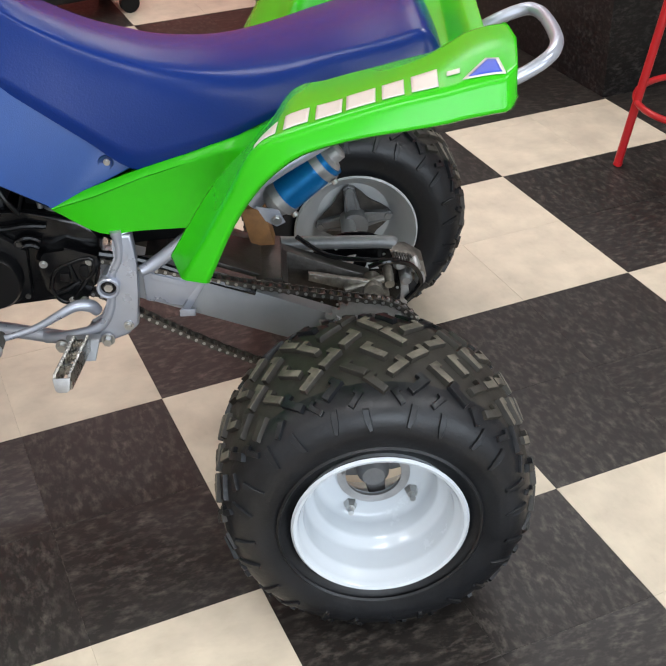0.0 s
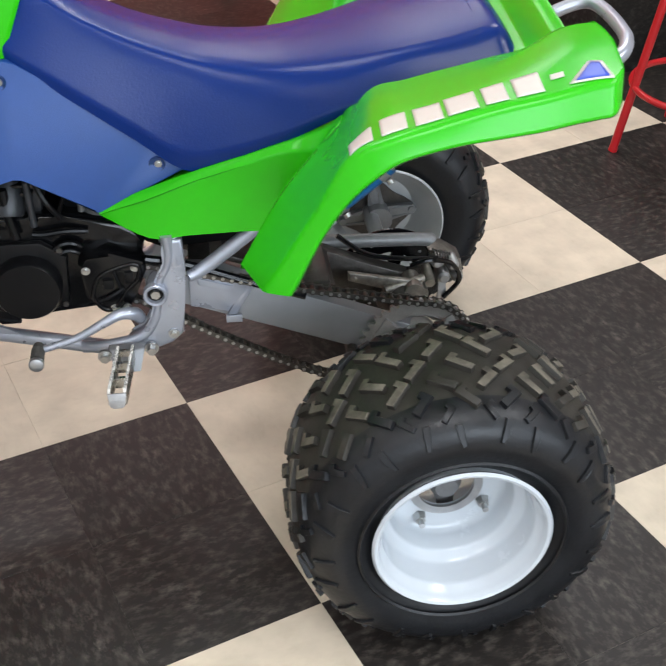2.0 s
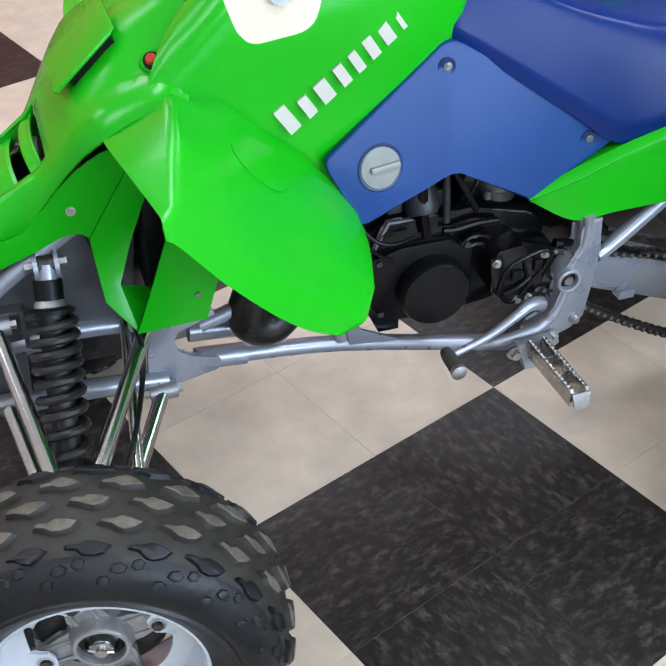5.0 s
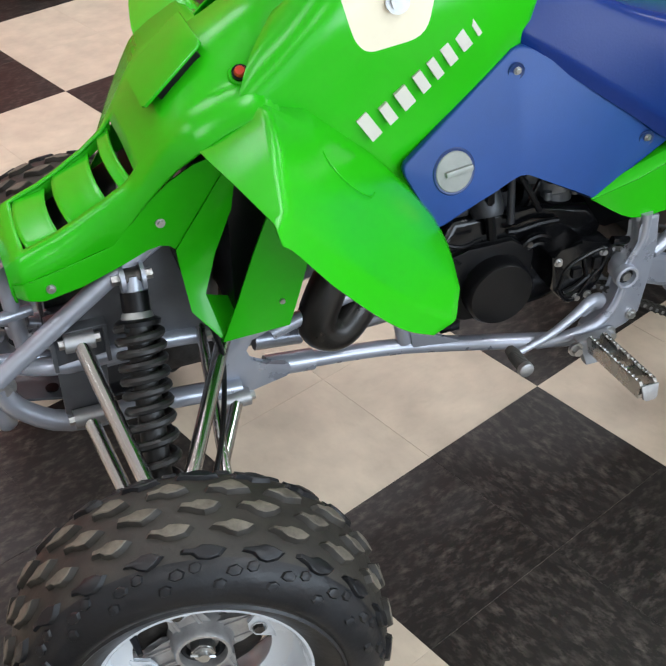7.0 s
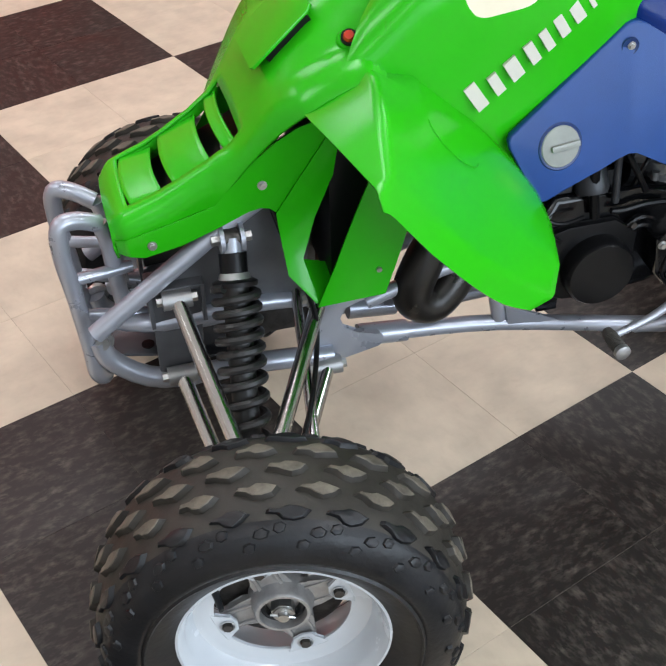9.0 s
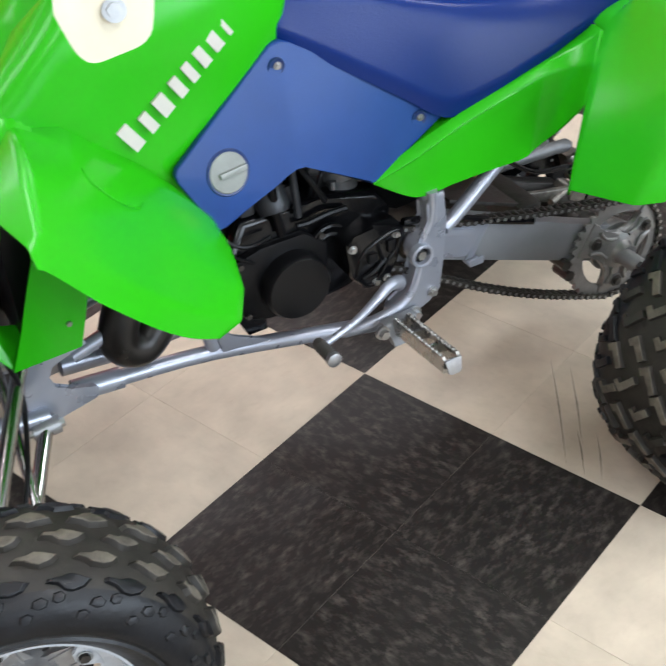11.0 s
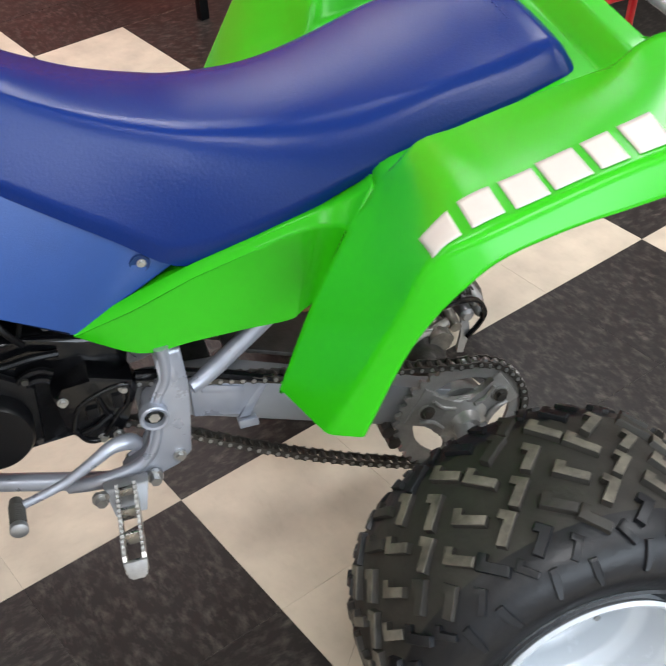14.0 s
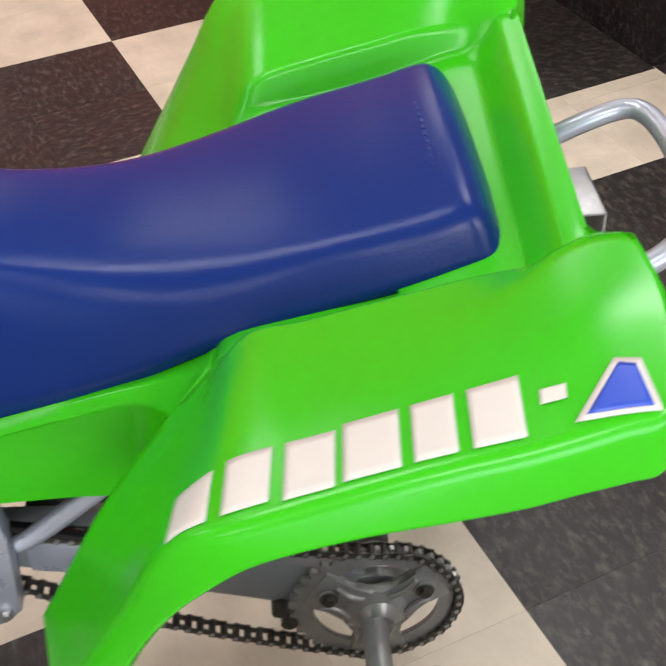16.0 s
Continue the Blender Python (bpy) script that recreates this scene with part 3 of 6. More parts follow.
def front_wheel(s):
    c = (FX, -FY, FR - 0.004) if s < 0 else (FX + 0.03, FY + 0.030, FR - 0.004)
    out = s
    w = new("front_wheel")
    w.parent = quad
    tyre("tyre", (c[0], c[1] - out * 0.020, c[2]), FR, FW + 0.040, 0.137, "scales", w, 0.66)
    for q in (0.178,):
        sidewall_ring(c, q, out * FW * 0.496, out, w)
    prof = [(0.132, 0.030), (0.139, 0.038), (0.1435, 0.044), (0.142, 0.0485), (0.137, 0.049), (0.132, 0.043), (0.1285, 0.030), (0.1245, 0.008), (0.119, -0.001), (0.110, -0.004),
            (0.097, -0.004), (0.095, -0.0055), (0.0915, -0.0055), (0.0915, -0.010), (0.100, -0.011), (0.112, -0.02), (0.120, -0.06), (0.138, -0.09), (0.142, -0.086), (0.132, -0.075)]
    rim = part("rim", lathe(bmesh.new(), [(r, out * h) for r, h in prof], 72, c, closed=True), WHITE, w, "white painted steel rim")
    for k in range(4):
        a = radians(20 + 90 * k)
        m = Matrix.Translation(c) @ Matrix.Rotation(-a, 4, "Y")
        b = bmesh.new()
        pts = [(0.0935, 0, -0.034), (0.0955, 0, 0.0), (0.0935, 0, 0.034), (0.088, 0, 0.024), (0.078, 0, 0.017), (0.070, 0, 0.015), (0.066, 0, 0.0), (0.070, 0, -0.015), (0.078, 0, -0.017), (0.088, 0, -0.024)]
        prism(b, [m @ Vector((x, y - out * 0.0095, z)) for x, y, z in pts], m.to_3x3() @ Vector((0, out * 0.0055, 0)), 0.0015)
        part("rim_tab", b, WHITE, rim)
        p = m @ Vector((0.080, -out * 0.004, 0))
        part("bolt_seat", lathe(bmesh.new(), [(0.010, 0), (0.0115, out * 0.002), (0.010, out * 0.003), (0.008, out * 0.001)], 20, p, closed=True), GREYRIM, rim)
        b = bmesh.new()
        sweep(b, [p - Vector((0, out * 0.004, 0)), p + Vector((0, out * 0.006, 0))], 0.0075, 6, 1)
        part("lug_nut", b, DARKSTEEL, rim)
    hc = Vector(c) - Vector((0, out * 0.011, 0))
    b = bmesh.new()
    lathe(b, [(0.046, -out * 0.05), (0.046, -out * 0.008), (0.039, out * 0.004), (0.0385, out * 0.013), (0.036, out * 0.016), (0.032, out * 0.016), (0.0305, out * 0.011), (0.0305, -out * 0.006), (0.010, -out * 0.006)], 40, hc)
    hub = part("hub", b, CASTHUB, w, "bare cast alloy hub")
    for k in range(4):
        m = Matrix.Translation(hc) @ Matrix.Rotation(-radians(20 + 90 * k), 4, "Y")
        turned = m.to_3x3()
        b = prism(bmesh.new(), [m @ Vector((x, -out * 0.014, z)) for x, z in ((0.030, -0.030), (0.046, -0.022), (0.070, -0.019), (0.086, -0.016), (0.088, 0.0), (0.086, 0.016), (0.070, 0.019), (0.046, 0.022), (0.030, 0.030))], turned @ Vector((0, out * 0.011, 0)), 0.004)
        for z in (-0.015, 0.015):
            box(b, (0.036, -0.0015, z - 0.0025), (0.080, 0.0015, z + 0.0025), 0.001, m @ Matrix.Translation((0, -out * 0.002, 0)))
        part("hub_arm", b, CASTHUB, hub)
    part("grease_seal", lathe(bmesh.new(), [(0.0302, -out * 0.004), (0.0302, out * 0.004), (0.024, out * 0.006), (0.022, -out * 0.004)], 32, hc, closed=True), RUBBER, hub, "black rubber hub seal")
    b = bmesh.new()
    sweep(b, [hc - Vector((0, out * 0.004, 0)), hc + Vector((0, out * 0.014, 0))], 0.0165, 6, 1)
    sweep(b, [hc, hc + Vector((0, out * 0.017, 0))], 0.0135, 20, 1)
    sweep(b, [hc, hc + Vector((0, out * 0.024, 0))], 0.0075, 14, 1)
    part("axle_nut", b, STEEL, hub)
    part("cotter_pin", sweep(bmesh.new(), [hc + Vector((-0.017, out * 0.019, 0.004)), hc + Vector((0.0, out * 0.020, 0.0)), hc + Vector((0.015, out * 0.018, -0.006))], 0.0017, 6, 3), STEEL, hub)
    b = lathe(bmesh.new(), [(0.088, -out * 0.060), (0.088, -out * 0.036), (0.080, -out * 0.032), (0.02, -out * 0.032)], 36, c)
    part("brake_disc", b, DARKSTEEL, w)
    vp = Vector(c) + Vector((0.100 * math.cos(radians(148)), out * 0.004, 0.100 * math.sin(radians(148))))
    part("valve", sweep(bmesh.new(), [vp, vp + Vector((0.004, out * 0.014, -0.002)), vp + Vector((0.008, out * 0.026, -0.004))], [0.0055, 0.0045, 0.0038], 10, 2), RUBBER, w, "black rubber valve stem")
    w.matrix_world = Matrix.Translation(c) @ Matrix.Rotation(radians(-11), 4, "Z") @ Matrix.Translation(-Vector(c))


both(rear_wheel)
both(front_wheel)

# rear axle, sprocket, chain ---------------------------------------------
part("axle", sweep(bmesh.new(), [(0, -0.44, AZ), (0, 0.44, AZ)], 0.0165, 20, 1), ALLOY, quad, "bare steel rear axle")
SX, SYY, SR = 0.006, -0.108, 0.105
bm = bmesh.new()
teeth = 38
ring_o, ring_i = [], []
for k in range(teeth * 4):
    a = 2 * math.pi * k / (teeth * 4)
    r = SR + (0.006 if k % 4 in (1, 2) else -0.002)
    ring_o.append((SX + r * math.cos(a), AZ + r * math.sin(a)))
    ring_i.append((SX + 0.080 * math.cos(a), AZ + 0.080 * math.sin(a)))
va = [[bm.verts.new((x, y, z)) for x, z in rg] for rg in (ring_o, ring_i) for y in (SYY - 0.004, SYY + 0.003)]
n = teeth * 4
for p, q in ((0, 1), (2, 3), (0, 2), (1, 3)):
    for k in range(n):
        bm.faces.new((va[p][k], va[p][(k + 1) % n], va[q][(k + 1) % n], va[q][k]))
spr = part("sprocket", bm, SPROCKET, quad, "grey steel rear sprocket", 30)
bm = lathe(bmesh.new(), [(0.046, -0.010), (0.036, -0.016), (0.026, -0.020), (0.021, -0.030), (0.020, -0.036)], 28, (SX, SYY, AZ))
sc = part("sprocket_carrier", bm, SPROCKET, spr, "ribbed cast sprocket carrier")
for k in range(3):
    a = radians(30 + 120 * k)
    m = Matrix.Translation((SX, SYY, AZ)) @ Matrix.Rotation(-a, 4, "Y")
    bm = prism(bmesh.new(), [m @ Vector(p) for p in ((0.022, -0.016, -0.040), (0.022, -0.016, 0.040), (0.040, -0.014, 0.026), (0.058, -0.011, 0.024), (0.074, -0.008, 0.034), (0.090, -0.0075, 0.036), (0.090, -0.0075, -0.036), (0.074, -0.008, -0.034), (0.058, -0.011, -0.024), (0.040, -0.014, -0.026))],
               m.to_3x3() @ Vector((0, 0.013, 0)), 0.004)
    arm = part("carrier_arm", bm, SPROCKET, spr)
    for e in (-1, 1):
        part("arm_rib", sweep(bmesh.new(), [m @ Vector(p) for p in ((0.030, -0.018, e * 0.020), (0.050, -0.0145, e * 0.015), (0.070, -0.012, e * 0.022))], 0.0035, 8, 4), SPROCKET, arm)
    p = m @ Vector((0.069, -0.010, 0))
    part("bolt_seat", bar(bmesh.new(), p, p + Vector((0, -0.004, 0)), 0.014, 20), SPROCKET, arm)
    bolt(arm, p + Vector((0, -0.004, 0)), 0.0078, name="sprocket_bolt", material=CHAINM, length=0.007)
# fins of the axle hub, behind the upper opening
for k in range(5):
    bm = sweep(bmesh.new(), [(SX + (0.080 - 0.006 * k) * math.cos(a), SYY + 0.004 + 0.009 * k, AZ - 0.004 + (0.078 - 0.0055 * k) * math.sin(a)) for a in (radians(45 + 9 * j) for j in range(11))], 0.0030, 8, 1)
    part("hub_rib", bm, SPROCKET, spr)
bm = lathe(bmesh.new(), [(0.050, 0.004), (0.052, 0.008), (0.046, 0.045), (0.040, 0.05)], 40, (SX, SYY, AZ))
part("hub_drum", bm, SPROCKET, spr)

FSX, FSZ, FSR = -0.487, 0.440, 0.036
# chain loop: over the rear sprocket, along the top run, round the front one, and back along the slack bottom run
loop = []
for k in range(19):
    a = radians(-100 + 190 * k / 18)
    loop.append((SX + SR * math.cos(a), AZ + SR * math.sin(a)))
top0, top1 = loop[-1], (FSX + 0.01, FSZ + FSR)
for k in range(1, 16):
    t = k / 16
    loop.append((top0[0] + (top1[0] - top0[0]) * t, top0[1] + (top1[1] - top0[1]) * t - 0.006 * math.sin(math.pi * t)))
for k in range(9):
    a = radians(85 + 190 * k / 8)
    loop.append((FSX + FSR * math.cos(a), FSZ + FSR * math.sin(a)))
b0, b1 = loop[-1], loop[0]
for k in range(1, 16):
    t = k / 16
    loop.append((b0[0] + (b1[0] - b0[0]) * t, b0[1] + (b1[1] - b0[1]) * t - 0.022 * math.sin(math.pi * t)))
loop.append(loop[0])
seglen = [math.dist(a, b) for a, b in zip(loop, loop[1:])]
total, pitch = sum(seglen), 0.0159
count = int(total / pitch) // 2 * 2


def along(d):
    d %= total
    for i, l in enumerate(seglen):
        if d <= l:
            f = d / l
            return Vector((loop[i][0] + (loop[i + 1][0] - loop[i][0]) * f, SYY, loop[i][1] + (loop[i + 1][1] - loop[i][1]) * f))
        d -= l
    return Vector((loop[0][0], SYY, loop[0][1]))


bm = bmesh.new()
for k in range(count):
    p, q = along(k * total / count), along((k + 1) * total / count)
    d = (q - p).normalized()
    up = Vector((-d.z, 0, d.x))
    half = 0.0085 if k % 2 else 0.0065
    for s in (-1, 1):
        y = Vector((0, s * half, 0))
        o = [p - d * 0.005, p - d * 0.002 + up * 0.0062, p + (q - p) * 0.5 + up * 0.0042, q + d * 0.002 + up * 0.0062, q + d * 0.005, q + d * 0.002 - up * 0.0062, p + (q - p) * 0.5 - up * 0.0042, p - d * 0.002 - up * 0.0062]
        prism(bm, [v + y for v in o], (0, s * 0.0017, 0))
    n = len(bm.faces)
    sweep(bm, [p + Vector((0, -0.0114, 0)), p + Vector((0, 0.0114, 0))], 0.0032, 8, 1)
    bm.faces.ensure_lookup_table()
    for f in bm.faces[n:]:
        f.material_index = 1
    sweep(bm, [p + Vector((0, -0.0060, 0)), p + Vector((0, 0.0060, 0))], 0.0050, 8, 1)
part("drive_chain", bm, CHAINM, quad, "greasy steel roller chain", 30).data.materials.append(STEEL)

# swingarm ---------------------------------------------------------------
def swing(s):
    y = -0.086 if s < 0 else 0.100
    bm = bmesh.new()
    w = 0.032
    o = [(-0.475, y - w / 2, 0.462), (-0.36, y - w / 2, 0.452), (-0.05, y - w / 2, 0.320), (0.025, y - w / 2, 0.295), (0.025, y - w / 2, 0.232), (-0.05, y - w / 2, 0.240), (-0.38, y - w / 2, 0.372), (-0.475, y - w / 2, 0.402)]
    prism(bm, o, (0, w, 0), 0.004)
    # The far arm takes dark steel, darker than the near arm's grey.
    arm = part("swingarm", bm, GREYARM if s < 0 else DARKSTEEL, quad, "box-section swingarm, grey paint near, dark steel far")
    if s < 0:
        b = bmesh.new()
        prism(b, [(-0.40, y - 0.021, 0.462), (-0.29, y - 0.021, 0.424), (-0.335, y - 0.021, 0.365), (-0.40, y - 0.021, 0.380)], (0, 0.006, 0), 0.002)
        part("gusset", b, SILVER, arm, "silver welded gusset plate")
        b = bmesh.new()
        prism(b, [(-0.385, y - 0.024, 0.438), (-0.325, y - 0.024, 0.418), (-0.325, y - 0.024, 0.405), (-0.385, y - 0.024, 0.424)], (0, 0.004, 0), 0.0015)
        part("weld_pad", b, SILVER, arm)
        b = bmesh.new()
        box(b, (-0.340, y - 0.036, 0.352), (-0.312, y - 0.014, 0.355), 0.001)
        box(b, (-0.340, y - 0.038, 0.352), (-0.312, y - 0.035, 0.366), 0.001)
        prism(b, [(-0.338, y - 0.020, 0.356), (-0.322, y - 0.020, 0.356), (-0.288, y - 0.020, 0.414), (-0.300, y - 0.020, 0.420)], (0, 0.005, 0), 0.001)
        part("chain_guide_clip", b, SILVER, arm, "bent silver chain guide clip")
        b = bmesh.new()
        for q in ((-0.105, 0.235), (-0.115, 0.262)):
            sweep(b, [(q[0], y - 0.03, q[1]), (q[0], y + 0.01, q[1])], 0.011, 8, 1)
        part("chain_adjuster", b, DARKSTEEL, arm)
        b = bmesh.new()
        sweep(b, [(-0.47, y - 0.03, 0.488), (-0.40, y - 0.028, 0.470), (-0.30, y - 0.026, 0.428), (-0.20, y - 0.026, 0.39)], 0.007, 8)
        part("chain_slider", b, BLACK, arm)


both(swing)
bm = bmesh.new()
box(bm, (-0.20, -0.075, 0.345), (-0.15, 0.09, 0.395), 0.006)
box(bm, (-0.40, -0.075, 0.39), (-0.36, 0.09, 0.45), 0.006)
prism(bm, [(-0.34, -0.06, 0.455), (-0.14, -0.06, 0.375), (-0.14, 0.06, 0.375), (-0.34, 0.06, 0.455)], (0, 0, -0.008), 0.002)
part("swingarm_bridge", bm, DARKSTEEL, quad)
part("axle_carrier", lathe(bmesh.new(), [(0.036, -0.085), (0.042, -0.078), (0.042, -0.04), (0.034, -0.03), (0.034, 0.03), (0.042, 0.04), (0.042, 0.09), (0.036, 0.10)], 32, (0, 0.0, AZ)), DARKSTEEL, quad, "greasy cast axle carrier")
GRIME = mat("grimy_bare_alloy", (0.20, 0.185, 0.16), 0.42, metal=0.7, vary=0.5, vscale=50, bump=0.3, bscale=150, rvary=0.1)
for k, (pa, pb, r) in enumerate((((0.028, 0.03, 0.285), (0.028, 0.085, 0.285), 0.020), ((-0.030, 0.04, 0.290), (0.050, 0.06, 0.300), 0.009), ((0.05, 0.06, 0.262), (0.05, 0.11, 0.262), 0.013), ((-0.09, 0.05, 0.318), (-0.02, 0.07, 0.296), 0.007), ((0.062, 0.05, 0.292), (0.062, 0.10, 0.300), 0.010))):
    part("carrier_boss", sweep(bmesh.new(), [pa, pb], r, 16, 1), GRIME, quad)
part("carrier_web", prism(bmesh.new(), [(-0.10, 0.045, 0.33), (-0.02, 0.045, 0.312), (0.045, 0.045, 0.300), (0.050, 0.045, 0.285), (-0.02, 0.045, 0.285), (-0.10, 0.045, 0.312)], (0, 0.012, 0), 0.003), GRIME, quad)
# rear shock with its remote reservoir
bm = bmesh.new()
a, b = Vector((-0.172, -0.04, 0.520)), Vector((-0.024, -0.04, 0.643))
d = (b - a).normalized()
steps = [0.03] + [0.050 + 0.004 * k for k in range(19)] + [0.15]
sweep(bm, [a + d * t for t in steps], [0.0335] + [0.0335 if k % 2 == 0 else 0.0343 for k in range(19)] + [0.0335], 28, 1)
res = part("rear_shock", bm, SHOCKBLUE, quad, "blue anodised shock reservoir with silver clamps")
for t in (0.03, 0.125):
    part("clamp", sweep(bmesh.new(), [a + d * t, a + d * (t + 0.016)], 0.0362, 28, 1), ALLOY, res, "silver hose clamp")
    q = a + d * (t + 0.009) + Vector((0.019, -0.025, -0.021))
    part("clamp_screw", bar(bmesh.new(), q, q + Vector((0.004, -0.003, -0.006)), 0.006, 8), STEEL, res)
part("end_cap", sweep(bmesh.new(), [a + d * 0.148, a + d * 0.154, a + d * 0.156, a + d * 0.172, a + d * 0.176], [0.031, 0.026, 0.017, 0.017, 0.012], 20, 1), CASTHUB, res)
part("end_cap", sweep(bmesh.new(), [a + d * 0.010, a + d * 0.018, a + d * 0.032], [0.020, 0.028, 0.032], 20, 1), CASTHUB, res)
q = a + d * 0.030 + Vector((-0.012, -0.030, -0.020))
bk = part("clamp_bracket", prism(bmesh.new(), [q + Vector(v) for v in ((-0.030, 0, 0.022), (0.010, 0, 0.014), (0.022, 0, -0.012), (0.006, 0, -0.020), (-0.014, 0, -0.008))], (0, 0.004, 0), 0.0015), SILVER, res, "silver reservoir bracket")
bolt(bk, q + Vector((0.006, -0.0005, -0.006)), 0.0065)
part("shock_body", sweep(bmesh.new(), [(-0.200, 0.0, 0.515), (-0.085, 0.0, 0.66)], 0.020, 20, 1), SILVER, quad, "silver shock absorber body")
# brake stay, disc, caliper beyond the carrier
part("brake_stay", sweep(bmesh.new(), [(-0.155, 0.13, 0.350), (-0.135, 0.13, 0.352), (0.05, 0.13, 0.346), (0.075, 0.13, 0.342)], [0.019, 0.0145, 0.0135, 0.015], 14, 2), HUBGREY, quad, "grey steel brake stay rod")
bm = bmesh.new()
n = 40
ro, ri = [], []
for k in range(n):
    a = 2 * math.pi * k / n
    ro.append([bm.verts.new((0.105 * math.cos(a), y, AZ + 0.105 * math.sin(a))) for y in (0.150, 0.154)])
    ri.append([bm.verts.new((0.052 * math.cos(a), y, AZ + 0.052 * math.sin(a))) for y in (0.150, 0.154)])
for k in range(n):
    j = (k + 1) % n
    bm.faces.new((ro[k][0], ro[j][0], ri[j][0], ri[k][0]))
    bm.faces.new((ro[k][1], ro[j][1], ri[j][1], ri[k][1]))
    bm.faces.new((ro[k][0], ro[j][0], ro[j][1], ro[k][1]))
    bm.faces.new((ri[k][0], ri[j][0], ri[j][1], ri[k][1]))
for k in range(5):
    m = Matrix.Translation((0, 0.152, AZ)) @ Matrix.Rotation(2 * math.pi * k / 5, 4, "Y")
    box(bm, (0.01, -0.003, -0.013), (0.072, 0.003, 0.013), 0, m)
dk = part("rear_brake_disc", bm, BLACK, quad, "drilled dark steel brake disc")
# Pale dots on the solid ring, coloured like the rim seen beyond drilled holes.
for k in range(18):
    a = 2 * math.pi * k / 18
    r = 0.094 if k % 2 else 0.078
    part("disc_hole", bar(bmesh.new(), (r * math.cos(a), 0.1495, AZ + r * math.sin(a)), (r * math.cos(a), 0.149, AZ + r * math.sin(a)), 0.0032, 10), GREYRIM, dk)
bm = bmesh.new()
prism(bm, [(0.070, 0.12, 0.325), (0.105, 0.12, 0.322), (0.138, 0.12, 0.300), (0.146, 0.12, 0.262), (0.128, 0.12, 0.246), (0.112, 0.12, 0.268), (0.085, 0.12, 0.285)], (0, 0.05, 0), 0.006)
cal = part("brake_caliper", bm, mat("grimy_cast_alloy", (0.17, 0.155, 0.135), 0.4, metal=0.7, vary=0.5, vscale=60, bump=0.4, bscale=150, rvary=0.1), quad, "grimy cast brake caliper")
for x, z, r, y0 in ((0.088, 0.306, 0.014, 0.098), (0.118, 0.300, 0.012, 0.092), (0.130, 0.268, 0.011, 0.096), (0.100, 0.275, 0.013, 0.088)):
    b = bmesh.new()
    sweep(b, [(x, y0, z), (x, y0 + 0.006, z), (x, 0.13, z)], [r * 0.6, r, r], 14, 1)
    part("caliper_bolt", b, ALLOY, cal)
part("caliper_spring", sweep(bmesh.new(), [(0.075 + 0.035 * t, 0.10 + 0.007 * math.cos(t * 40), 0.332 - 0.012 * t + 0.007 * math.sin(t * 40)) for t in (k / 40 for k in range(41))], 0.0018, 6, 1), DARKSTEEL, cal)
bm = bmesh.new()
sweep(bm, [(0.02, 0.05, 0.335), (0.06, 0.05, 0.345), (0.11, 0.08, 0.315), (0.13, 0.09, 0.27), (0.10, 0.09, 0.23)], 0.005, 8)
sweep(bm, [(-0.12, 0.07, 0.40), (-0.06, 0.06, 0.36), (0.02, 0.06, 0.345), (0.08, 0.08, 0.33)], 0.005, 8)
part("brake_hose", bm, BLACK, cal)
bm = bmesh.new()
prism(bm, [(0.088, 0.095, 0.272), (0.104, 0.095, 0.268), (0.108, 0.095, 0.235), (0.096, 0.095, 0.192), (0.082, 0.095, 0.196), (0.092, 0.095, 0.236)], (0, 0.006, 0), 0.002)
part("parking_brake_lever", bm, ALLOY, cal)
bm = bmesh.new()
prism(bm, [(-0.225, 0.05, 0.475), (-0.180, 0.05, 0.475), (-0.155, 0.05, 0.36), (-0.200, 0.05, 0.36)], (0, 0.05, 0.004), 0.003)
part("mud_flap", bm, RUST, quad, "rusty brown mud guard flap")

